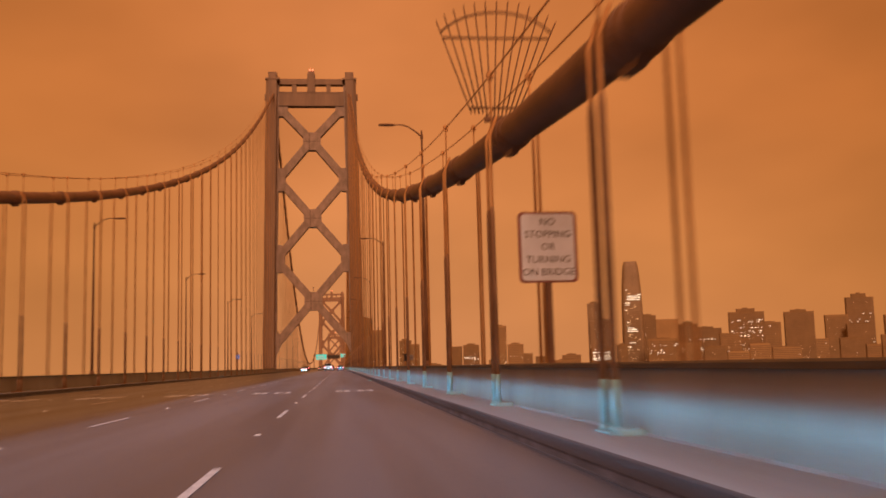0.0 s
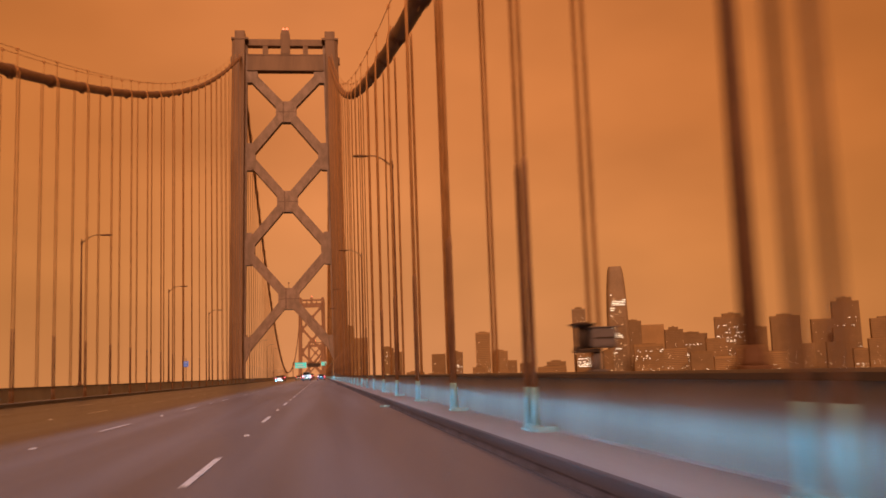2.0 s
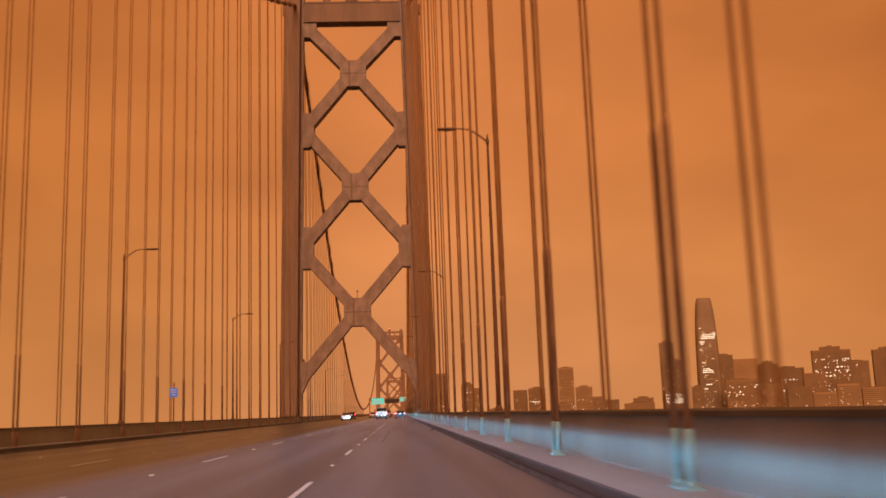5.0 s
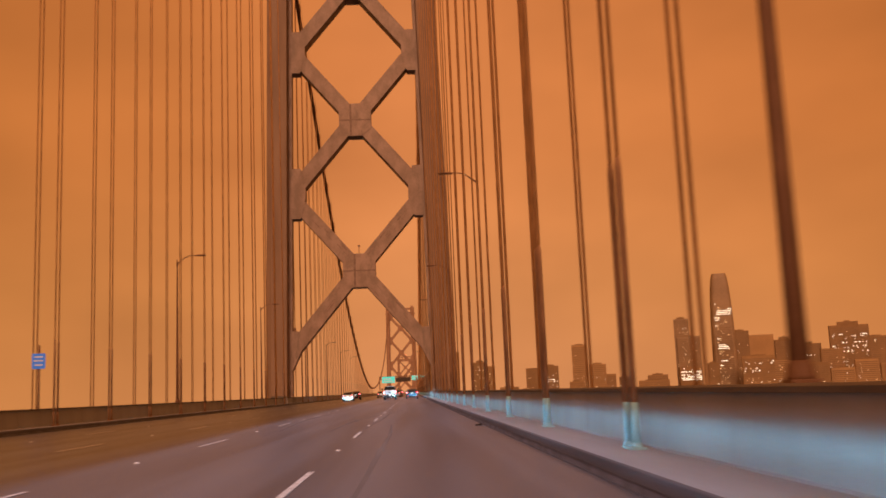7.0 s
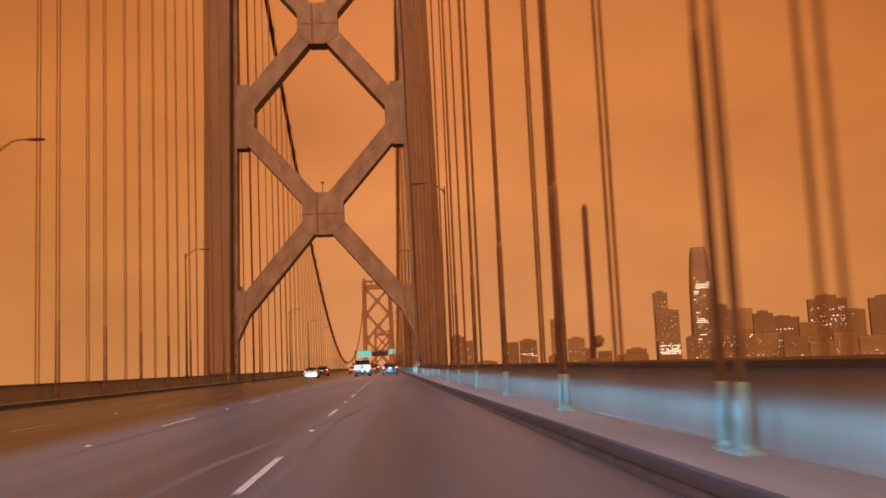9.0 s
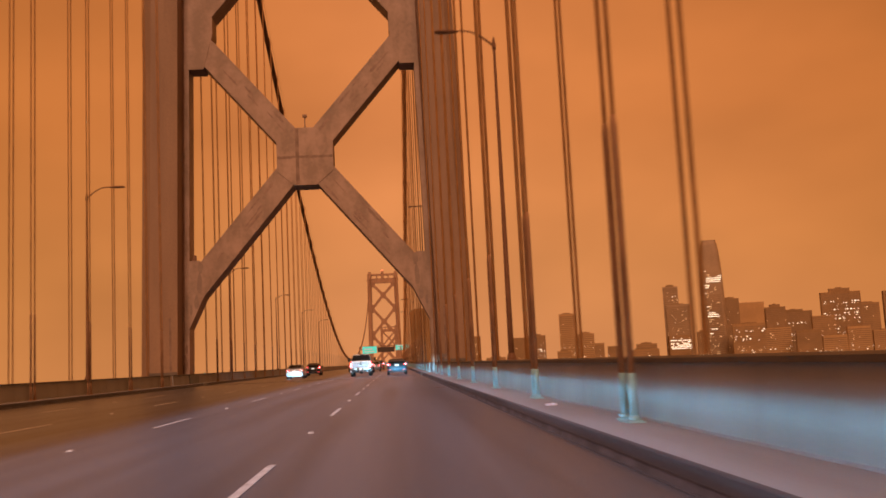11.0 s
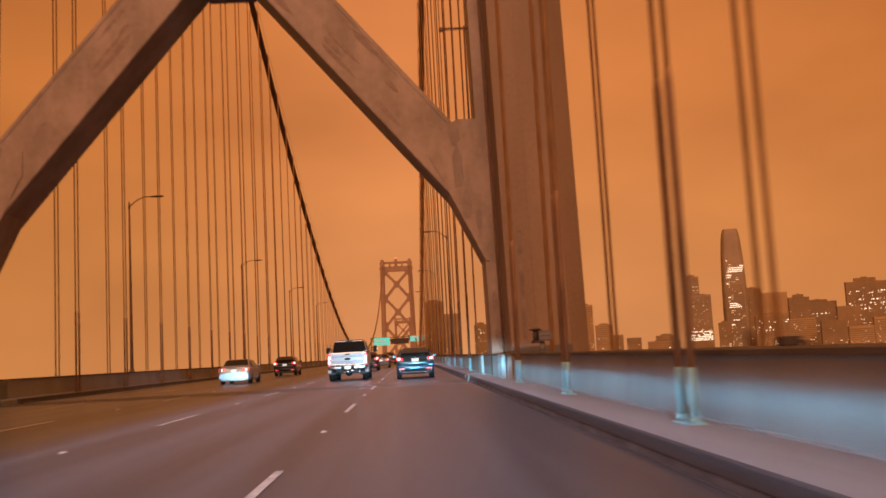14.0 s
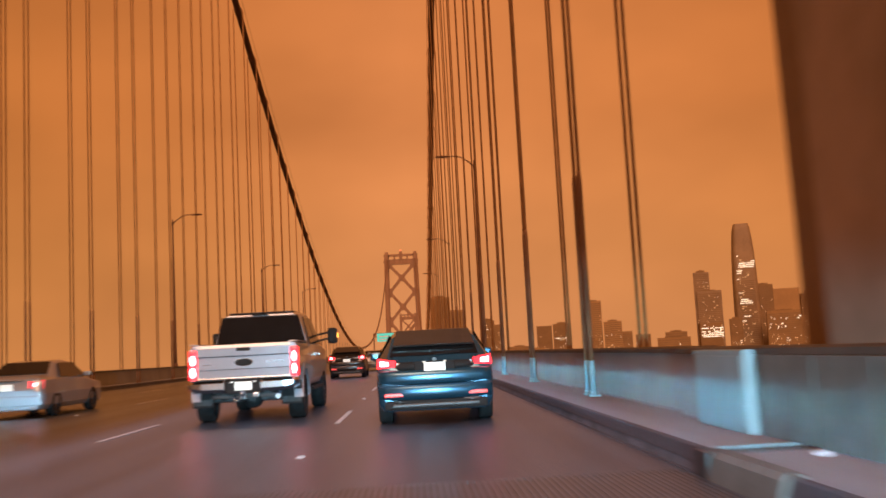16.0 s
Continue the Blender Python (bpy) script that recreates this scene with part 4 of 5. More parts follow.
for z, x0, x1 in ((150, -13, 19), (146, -14, 18), (154, -12, 20), (158, 12, 21), (138, -18, -6), (133, -17, -8), (76, -14, 2), (72, -14, 8), (68, -16, 10), (40, -10, 4), (170, -16, -12), (30, -14, -6), (120, -18, -14), (90, -16, -10)):
    w = 26 - max(0, (z - 60)) * 0.035 - max(0, z - 150) * 0.035
    bm = B()
    box(bm, x0, x1, 28 - w - 1.4, 28 - w - 0.61, z + 0.4, z + 1.5)
    part("lit_floor", bm, M_LITW, tt, "lit floor")
# dim office lights, mostly on one half of its front
bm = B()
for k in range(6, 54):
    z = -40 + 4.2 * k
    w = 26 - max(0, (z - 60)) * 0.035 - max(0, z - 150) * 0.035
    for j in range(rng.choice((0, 1, 1, 2, 3)) if z < 165 else rng.choice((0, 0, 1))):
        x = -w * 0.66 + w * 1.1 * rng.random() ** 1.7
        ww = rng.choice((1.2, 1.8, 2.6, 5.0))
        box(bm, x, min(x + ww, w * 0.66), 28 - w - 1.3, 28 - w - 0.61, z + 0.3, z + 1.3)
tagged(part("lit_window", bm, M_LIT, tt, "scattered dim lit windows"), kind="stuff")
# bright floors at the foot of the pair of towers
bf = thing("lit_podium", "long low podium with rows of bright lit windows", "podium building", at=(0, YS - 15, 0))
bm = B()
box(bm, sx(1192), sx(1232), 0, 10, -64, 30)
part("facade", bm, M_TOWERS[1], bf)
bm = B()
for z, fill in ((1, 0.75), (4.5, 0.9), (8, 0.95), (11.5, 0.85), (15, 0.35), (18.5, 0.8), (22, 0.25), (25.5, 0.15)):
    x = sx(1194)
    while x < sx(1229):
        ww = rng.choice((2.2, 3.4, 5.0, 7.0))
        if rng.random() < fill:
            box(bm, x, min(x + ww, sx(1231)), -0.5, -0.02, z, z + 1.5)
        x += ww + rng.choice((0.5, 0.5, 1.2))
tagged(part("lit_window", bm, M_LITW, bf, "rows of bright windows"), kind="stuff")

# ---------- vehicles ----------
M_TYRE = mat("tyre_rubber", (0.026, 0.027, 0.029), 0.85, var=0.2, scale=8, fine=60, bump=0.3)
M_RIM = mat("alloy_rim", (0.12, 0.12, 0.125), 0.5, metal=0.9, var=0.08, scale=8, fine=50)
M_GLASS = mat("tinted_window", (0.012, 0.012, 0.013), 0.08, var=0.1, scale=2, fine=20, spec=0.22)
M_TRIM = mat("black_trim", (0.015, 0.015, 0.016), 0.75, var=0.15, scale=6, fine=60, bump=0.1)
M_CHROME = mat("bumper_chrome", (0.55, 0.57, 0.60), 0.25, metal=1.0, var=0.06, scale=3, fine=20)
M_TAIL = mat("tail_light_red", (0.5, 0.02, 0.02), 0.2, emit=(1.0, 0.02, 0.03), power=4.4)
# reflectors glow by emission in place of returned headlight
M_TAILDIM = mat("glowing_reflector", (0.30, 0.01, 0.01), 0.3, emit=(1.0, 0.08, 0.07), power=1.6)
M_HOT = mat("tail_light_core", (0.9, 0.4, 0.4), 0.2, emit=(1.0, 0.42, 0.45), power=8.0)
# plates get a glow of their own in place of lamplight on them
M_PLATE = mat("glowing_number_plate", (0.8, 0.8, 0.78), 0.4, var=0.05, scale=8, fine=60, emit=(0.9, 0.95, 0.9), power=0.7)
M_AMBER = mat("amber_marker", (0.8, 0.35, 0.03), 0.3, emit=(1.0, 0.45, 0.05), power=2.5)
# brown cast puts the orange sky's reflection into the dark roof colour
M_ROOF = mat("roof_sky_brown", (0.06, 0.042, 0.035), 0.3, var=0.1, scale=2, fine=30, coat=0.5)
M_UNDER = mat("chassis_steel", (0.075, 0.078, 0.082), 0.5, metal=0.4, var=0.2, scale=5, fine=40, bump=0.2)


def paint(name, c, rough=0.3, metal=0.4, coat=0.6):
    return mat(name, c, rough, metal=metal, var=0.05, scale=1.2, fine=60, coat=coat)


def wheel(parent, x, y, r, w, rim=0.62):
    side = 1 if x > 0 else -1
    bm = B()
    prof = [(-w / 2, r * rim), (-w / 2, r * 0.93), (-w / 2 + 0.03, r), (w / 2 - 0.03, r), (w / 2, r * 0.93), (w / 2, r * rim)]
    n = 24
    rings = [[(x + px, y + pr * math.cos(2 * math.pi * k / n), r + pr * math.sin(2 * math.pi * k / n)) for px, pr in prof] for k in range(n)]
    loft(bm, rings + [rings[0]], caps=False, smooth=True)
    bmesh.ops.remove_doubles(bm, verts=bm.verts, dist=1e-5)
    wh = part("wheel", bm, M_TYRE, parent)
    bm = B()
    xo = x + side * (w / 2 - 0.03)
    rr = r * rim
    for xa, xb in ((xo, xo - side * 0.05),):
        tube(bm, [(x - side * w * 0.4, y, r), (xo - side * 0.04, y, r)], rr, 20)
    for k in range(6):
        a = math.pi * k / 3
        u, v = Vector((0, math.cos(a), math.sin(a))), Vector((0, -math.sin(a), math.cos(a)))
        c = Vector((xo, y, r))
        quad = [c + u * 0.05 + v * 0.045, c + u * rr * 0.95 + v * 0.03, c + u * rr * 0.95 - v * 0.03, c + u * 0.05 - v * 0.045]
        q2 = [p - Vector((side * 0.04, 0, 0)) for p in quad]
        loft(bm, [q2, quad])
    part("rim", bm, M_RIM, wh)
    return wh


def shell(stations, smooth=True):
    """Skins a car body from (y, [(half width, z), ...]) sections, low to high; the last point is the top's edge."""
    bm = B()
    rings = []
    for y, sec in stations:
        rings.append([(w, y, z) for w, z in sec] + [(-w, y, z) for w, z in sec[::-1]])
    loft(bm, rings, smooth=smooth)
    bmesh.ops.bevel(bm, geom=[e for e in bm.edges if e.calc_face_angle(0) > 0.6], offset=0.03, segments=2, affect='EDGES', profile=0.6)
    return bm


def slab(pts, thick, direction):
    """A bent plate: a polygon of points pushed out along a direction."""
    d = Vector(direction).normalized() * thick
    bm = B()
    a = [bm.verts.new(p) for p in pts]
    b = [bm.verts.new(Vector(p) + d) for p in pts]
    n = len(a)
    bm.faces.new(a)
    bm.faces.new(b[::-1])
    for i in range(n):
        bm.faces.new((a[i], b[i], b[(i + 1) % n], a[(i + 1) % n]))
    bmesh.ops.recalc_face_normals(bm, faces=bm.faces)
    return bm


def plate_bars(parent, y, z, w=0.31, h=0.155):
    o = part("glowing_number_plate", box(B(), -w / 2, w / 2, y - 0.012, y, z - h / 2, z + h / 2, 0.004), M_PLATE, parent, "white number plate with an added glow")
    return o


# silver pickup truck; local y = 0 at the tailgate, front towards +y
def pickup(at):
    P = paint("silver_paint", (0.43, 0.445, 0.50), 0.3, 0.4)
    t = thing("pickup_truck", "silver crew-cab pickup truck with lit tail lights on the roadway", "pickup truck", at=at)
    n = 12
    for s in (-1, 1):
        # bed side with its wheel arch
        bm = B()
        prof = [(s * 0.84, 0.80), (s * 0.98, 0.80), (s * 1.015, 0.98), (s * 1.01, 1.20), (s * 0.985, 1.36), (s * 0.955, 1.445), (s * 0.87, 1.46), (s * 0.84, 1.445)]
        prism_y(bm, prof, 0.03, 0.40)
        prism_y(bm, [(x, max(z, 1.0)) for x, z in prof], 0.40, 1.56)
        prism_y(bm, prof, 1.56, 2.08)
        ring = [(0.98 + 0.66 * math.cos(math.pi * k / n), 0.42 + 0.66 * math.sin(math.pi * k / n)) for k in range(n + 1)]
        inner = [(0.98 + 0.53 * math.cos(math.pi * k / n), 0.42 + 0.53 * math.sin(math.pi * k / n)) for k in range(n + 1)]
        prism_x(bm, ring + inner[::-1], s * 0.88, s * 1.045)
        part("bed_side", bm, P, t)
        part("rail_cap", box(B(), min(s * 0.83, s * 0.98), max(s * 0.83, s * 0.98), 0.05, 2.1, 1.462, 1.485, 0.008), P, t)
        # tail light: a tall red glass with two round lamps
        lp = part("tail_light", box(B(), min(s * 0.862, s * 1.012), max(s * 0.862, s * 1.012), -0.015, 0.14, 0.83, 1.37, 0.03), M_TAIL, t, "lit red tail light")
        for z in (1.19, 0.965):
            part("lamp_core", loft(B(), [[(s * 0.937 + 0.048 * q * math.cos(a), y, z + 0.095 * q * math.sin(a)) for a in [k * math.pi / 7 for k in range(14)]] for y, q in ((-0.014, 1.0), (-0.024, 0.9))]), M_HOT, lp, "glowing lamp")
        # chrome bumper half, rounded at its end
        bm = B()
        loft(bm, [[(s * x, y0, z) for y0, z in ((0.05, z0), (-0.14 + d, z0 + 0.02), (-0.19 + d, z0 + 0.08), (-0.19 + d, 0.755), (-0.13 + d, 0.80), (0.05, 0.80))] for x, d, z0 in ((0.33, 0.0, 0.56), (0.75, 0.0, 0.57), (0.93, 0.03, 0.60), (1.015, 0.12, 0.65))], smooth=False)
        part("bumper", bm, M_CHROME, t, "bright chrome bumper half")
        part("bumper_step_pad", box(B(), min(s * 0.36, s * 0.92), max(s * 0.36, s * 0.92), -0.17, 0.0, 0.80, 0.815, 0.004), M_TRIM, t)
        part("mud_flap", box(B(), min(s * 0.64, s * 1.03), max(s * 0.64, s * 1.03), 0.34, 0.37, 0.30, 0.74, 0.01), M_TRIM, t, "black mud flap")
        part("flap_strip", box(B(), min(s * 0.66, s * 1.0), max(s * 0.66, s * 1.0), 0.328, 0.338, 0.34, 0.45, 0.003), M_UNDER, t)
        part("shock_absorber", tube(B(), [(s * 0.55, 0.8, 0.42), (s * 0.42, 0.7, 0.86)], 0.04, 8), M_CHROME, t)
        part("leaf_spring", tube(B(), [(s * 0.56, 0.1, 0.62), (s * 0.56, 0.98, 0.44), (s * 0.56, 1.8, 0.62)], 0.045, 6), M_UNDER, t)
    part("bed_floor", box(B(), -0.84, 0.84, 0.1, 2.08, 0.86, 0.92), M_TRIM, t)
    # tailgate: three pressed fields between two creases, badge and lettering
    bm = B()
    prism_x(bm, [(0.09, 0.83), (0.012, 0.83), (0.0, 0.99), (0.022, 1.005), (0.022, 1.23), (-0.004, 1.25), (-0.012, 1.40), (0.0, 1.455), (0.09, 1.46)], -0.855, 0.855)
    tg = part("tailgate", bm, P, t)
    bm = B()
    box(bm, -0.85, 0.85, -0.006, 0.02, 1.234, 1.246)
    box(bm, -0.85, 0.85, -0.002, 0.02, 0.994, 1.004)
    part("crease", bm, M_TRIM, tg)
    part("lower_trim", box(B(), -0.85, 0.85, -0.03, 0.02, 0.815, 0.85, 0.008), M_CHROME, tg, "bright lower trim")
    part("badge", loft(B(), [[(0.165 * q * math.cos(a), yy, 1.12 + 0.068 * q * math.sin(a)) for a in [k * math.pi / 9 for k in range(18)]] for yy, q in ((0.02, 1.0), (0.004, 1.0), (-0.004, 0.88))]), M_TRIM, tg, "dark oval badge")
    part("badge_rim", loft(B(), [[(0.178 * math.cos(a), yy, 1.12 + 0.078 * math.sin(a)) for a in [k * math.pi / 9 for k in range(18)]] for yy in (0.02, 0.009)]), M_CHROME, tg)
    part("latch_handle", box(B(), -0.13, 0.13, -0.014, 0.0, 1.33, 1.40, 0.01), M_TRIM, tg)
    for i in range(6):
        part("lettering_bar", box(B(), 0.42 + 0.055 * i, 0.455 + 0.055 * i, 0.012, 0.02, 1.10, 1.135), M_CHROME, tg)
    for i in range(3):
        part("lettering_bar", box(B(), -0.74 + 0.055 * i, -0.705 + 0.055 * i, 0.012, 0.02, 1.08, 1.115), M_CHROME, tg)
    # plate recess, plate and hitch below
    part("plate_recess", box(B(), -0.33, 0.33, -0.10, 0.04, 0.55, 0.80, 0.02), M_TRIM, t)
    plate_bars(t, -0.105, 0.69)
    for s in (-1, 1):
        part("plate_lamp", box(B(), min(s * 0.19, s * 0.23), max(s * 0.19, s * 0.23), -0.12, -0.08, 0.755, 0.78, 0.004), M_PLATE, t)
    part("hitch_beam", box(B(), -0.60, 0.60, 0.0, 0.10, 0.46, 0.55, 0.02), M_UNDER, t)
    part("receiver", box(B(), -0.06, 0.06, -0.16, 0.1, 0.45, 0.56, 0.012), M_CHROME, t, "bare metal hitch receiver")
    part("tow_ball", loft(B(), [[(r * math.cos(a), -0.20 + r * math.sin(a), z) for a in [k * math.pi / 6 for k in range(12)]] for r, z in ((0.02, 0.46), (0.025, 0.50), (0.05, 0.53), (0.055, 0.56), (0.03, 0.60))], smooth=True), M_CHROME, t)
    part("trailer_plug", box(B(), 0.17, 0.28, -0.10, 0.0, 0.48, 0.56, 0.012), M_CHROME, t)
    part("safety_hook", tube(B(), [(-0.16, -0.05, 0.52), (-0.18, -0.10, 0.46), (-0.12, -0.12, 0.42), (-0.06, -0.08, 0.46)], 0.016, 6), M_CHROME, t)
    part("exhaust_pipe", tube(B(), [(0.62, -0.02, 0.47), (0.6, 0.5, 0.50), (0.5, 1.8, 0.48)], 0.05, 10), M_CHROME, t)
    bm = B()
    for s in (-1, 1):
        box(bm, min(s * 0.38, s * 0.5), max(s * 0.38, s * 0.5), 0.0, 5.2, 0.55, 0.72)
    box(bm, -0.78, 0.78, 0.90, 1.06, 0.36, 0.50, 0.04)
    box(bm, -0.45, 0.35, 1.5, 4.6, 0.42, 0.7)
    part("chassis", bm, M_UNDER, t)
    part("differential", tube(B(), [(0, 0.80, 0.42), (0, 0.88, 0.42), (0, 1.02, 0.42), (0, 1.14, 0.42)], [0.06, 0.17, 0.2, 0.1], 14), M_UNDER, t)
    # cab
    sec = lambda w0, w1, w2, zb, zt: [(w0 - 0.06, 0.58), (w0, 0.72), (w0, 1.1), (w1, zb), (w2, zt - 0.06), (w2 - 0.12, zt)]
    bm = shell([(2.12, sec(0.98, 0.96, 0.90, 1.42, 1.44)), (2.14, sec(0.99, 0.97, 0.79, 1.42, 2.09)), (2.5, sec(1.0, 0.98, 0.81, 1.42, 2.13)), (3.6, sec(1.0, 0.98, 0.81, 1.42, 2.14)), (4.1, sec(1.0, 0.98, 0.79, 1.42, 2.07)), (4.85, sec(1.0, 0.98, 0.93, 1.40, 1.46)), (5.95, sec(0.99, 0.96, 0.88, 1.34, 1.36)), (6.15, sec(0.92, 0.90, 0.80, 1.18, 1.2))], False)
    cab = part("cab", bm, P, t)
    rw = part("rear_window", slab([(-0.935, 2.118, 1.42), (0.935, 2.118, 1.42), (0.785, 2.118, 2.05), (-0.785, 2.118, 2.05)], 0.02, (0, -1, 0)), M_GLASS, cab, "dark rear window")
    part("window_rail", box(B(), -0.74, 0.74, 2.088, 2.097, 2.03, 2.05), M_TRIM, rw)
    part("roof_panel", slab([(-0.68, 2.2, 2.128), (0.68, 2.2, 2.128), (0.68, 3.6, 2.142), (-0.68, 3.6, 2.142)], 0.012, (0, 0, 1)), M_ROOF, cab, "dark glossy roof panel")
    part("high_brake_light", box(B(), -0.17, 0.17, 2.10, 2.14, 2.065, 2.09, 0.006), M_TRIM, cab)
    part("bed_load", box(B(), -0.45, 0.42, 1.2, 2.0, 0.925, 1.50, 0.06), M_TRIM, t, "black load in the bed")
    for s in (-1, 1):
        part("side_window", slab([(s * 0.985, 2.3, 1.43), (s * 0.985, 3.25, 1.43), (s * 0.83, 3.25, 2.02), (s * 0.83, 2.5, 2.02)], 0.012, (s, 0, 0.3)), M_GLASS, cab)
        part("side_window", slab([(s * 0.985, 3.35, 1.43), (s * 0.985, 4.60, 1.43), (s * 0.83, 4.05, 2.0), (s * 0.83, 3.35, 2.02)], 0.012, (s, 0, 0.3)), M_GLASS, cab)
        mr = part("mirror", box(B(), min(s * 1.20, s * 1.42), max(s * 1.20, s * 1.42), 4.10, 4.28, 1.44, 1.80, 0.06), M_TRIM, t, "tall black towing mirror")
        for z in (1.56, 1.70):
            part("mirror_arm", tube(B(), [(s * 0.95, 4.22, z - 0.05), (s * 1.22, 4.2, z)], 0.026, 6), M_TRIM, mr)
        if s > 0:
            part("marker", box(B(), min(s * 1.422, s * 1.445), max(s * 1.422, s * 1.445), 4.08, 4.2, 1.57, 1.68), M_AMBER, mr, "amber marker light")
        for y in (2.95, 3.75):
            part("door_handle", box(B(), min(s * 1.0, s * 1.03), max(s * 1.0, s * 1.03), y, y + 0.2, 1.2, 1.24), M_CHROME, cab)
        part("running_board", box(B(), min(s * 0.88, s * 1.05), max(s * 0.88, s * 1.05), 2.2, 4.3, 0.48, 0.54, 0.015), M_TRIM, t)
        for y in (0.98, 4.95):
            wheel(t, s * 0.87, y, 0.42, 0.30)
    return t


def curved_panel(half, prof, bulge, y0=0.0):
    """A panel seen from behind: a profile of (y, z) from the top down, swept across and bowed back towards its ends."""
    bm = B()
    n = 14
    cols = []
    for k in range(n + 1):
        x = half * (2 * k / n - 1)
        cols.append([bm.verts.new((x * (1 - 0.02 * i / len(prof)), y0 + y + bulge * (x / half) ** 2 + 0.5 * bulge * (x / half) ** 6, z)) for i, (y, z) in enumerate(prof)])
    fs = [bm.faces.new((a[i], a[i + 1], b[i + 1], b[i])) for a, b in zip(cols, cols[1:]) for i in range(len(prof) - 1)]
    for f in fs:
        f.smooth = True
    ext = bmesh.ops.extrude_face_region(bm, geom=fs)
    for v in ext["geom"]:
        if isinstance(v, bmesh.types.BMVert):
            v.co.y += 0.03
    bmesh.ops.recalc_face_normals(bm, faces=bm.faces)
    return bm


# dark crossover, seen from behind
def crossover(name, at, colour, width=1.86, height=1.52, label=""):
    P = mat(name + "_paint", colour, 0.21, metal=0.55, var=0.08, scale=1.2, fine=60, spec=0.6, coat=0.3)
    t = thing(name, label, "car", "", "", at)
    hw = width / 2
    k = height / 1.52
    sec = lambda w, zb, wt, zt: [(w - 0.1, 0.22), (w - 0.02, 0.34), (w, 0.62), (w - 0.02, zb), (wt, zt - 0.06), (wt - 0.12, zt)]
    bm = shell([(0.0, sec(hw - 0.08, 0.70, hw - 0.12, 0.74)), (0.06, sec(hw - 0.02, 0.86, hw - 0.09, 0.95)), (0.16, sec(hw, 0.98 * k, hw - 0.16, 1.06 * k)), (0.55, sec(hw, 1.02 * k, hw - 0.26, 1.44 * k)), (1.1, sec(hw, 1.02 * k, hw - 0.25, 1.51 * k)), (2.2, sec(hw, 1.0 * k, hw - 0.24, 1.52 * k)), (2.8, sec(hw, 0.98 * k, hw - 0.26, 1.44 * k)), (3.45, sec(hw, 0.95 * k, hw - 0.15, 1.0 * k)), (4.3, sec(hw - 0.05, 0.85 * k, hw - 0.2, 0.9 * k)), (4.5, sec(hw - 0.15, 0.62, hw - 0.3, 0.66))], False)
    body = part("body", bm, P, t)
    glass = part("rear_window", slab([(-hw + 0.22, 0.185, 1.075 * k), (hw - 0.22, 0.185, 1.075 * k), (hw - 0.27, 0.36, 1.245 * k), (-hw + 0.27, 0.36, 1.245 * k)], 0.02, (0, -1, 0.8)), M_GLASS, body, "dark rear window")
    part("spoiler", slab([(-hw + 0.28, 0.25, 1.235 * k), (hw - 0.28, 0.25, 1.235 * k), (hw - 0.34, 0.55, 1.47 * k), (-hw + 0.34, 0.55, 1.47 * k)], 0.035, (0, -1, 1)), M_ROOF, body, "dark glossy roof edge")
    part("roof_panel", slab([(-hw + 0.34, 0.56, 1.475 * k), (hw - 0.34, 0.56, 1.475 * k), (hw - 0.36, 2.1, 1.525 * k), (-hw + 0.36, 2.1, 1.525 * k)], 0.012, (0, 0, 1)), M_ROOF, body)
    part("tailgate", curved_panel(hw - 0.05, [(-0.02, 0.865), (-0.05, 0.835), (-0.062, 0.80), (-0.065, 0.76), (-0.065, 0.71), (-0.059, 0.665), (-0.012, 0.63)], 0.045), P, body, "bowed glossy tailgate panel")
    part("tailgate_band", curved_panel(hw - 0.30, [(-0.005, 0.99), (-0.022, 0.95), (-0.03, 0.90), (-0.024, 0.868)], 0.05), M_TRIM, body, "black band round the number plate")
    part("wiper", tube(B(), [(0.0, 0.17, 1.09 * k), (0.42, 0.19, 1.12 * k)], 0.012, 5), M_TRIM, body)
    for s in (-1, 1):
        lp = part("tail_light", slab([(s * (hw - 0.02), 0.12, 0.90 * k), (s * (hw - 0.30), 0.055, 0.92 * k), (s * (hw - 0.32), 0.075, 1.01 * k), (s * (hw - 0.04), 0.14, 1.06 * k)], 0.035, (s * 0.3, -1, 0)), M_TAIL, t, "lit red tail light")
        part("lamp_core", slab([(s * (hw - 0.07), 0.068, 0.935 * k), (s * (hw - 0.20), 0.035, 0.94 * k), (s * (hw - 0.20), 0.045, 1.0 * k), (s * (hw - 0.07), 0.08, 1.02 * k)], 0.02, (s * 0.3, -1, 0)), M_HOT, lp)
        part("chrome_strip", slab([(s * (hw - 0.33), 0.05, 0.93 * k), (s * 0.30, 0.03, 0.945 * k), (s * 0.30, 0.032, 0.965 * k), (s * (hw - 0.33), 0.055, 0.98 * k)], 0.012, (0, -1, 0)), M_CHROME, body)
        part("reflector", box(B(), min(s * (hw - 0.12), s * (hw - 0.42)), max(s * (hw - 0.12), s * (hw - 0.42)), -0.078, 0.0, 0.455, 0.505, 0.01), M_TAILDIM, t, "red reflector with an added glow")
        for y in (0.82, 3.55):
            wheel(t, s * (hw - 0.11), y, 0.345, 0.22)
        part("exhaust_tip", tube(B(), [(s * (hw - 0.36), -0.04, 0.33), (s * (hw - 0.36), 0.12, 0.33)], 0.05, 10), M_RIM, t)
        part("side_window", slab([(s * (hw - 0.02), 0.75, 1.04 * k), (s * (hw - 0.02), 3.1, 1.01 * k), (s * (hw - 0.22), 2.6, 1.42 * k), (s * (hw - 0.22), 1.0, 1.44 * k)], 0.012, (s, 0, 0.3)), M_GLASS, body)
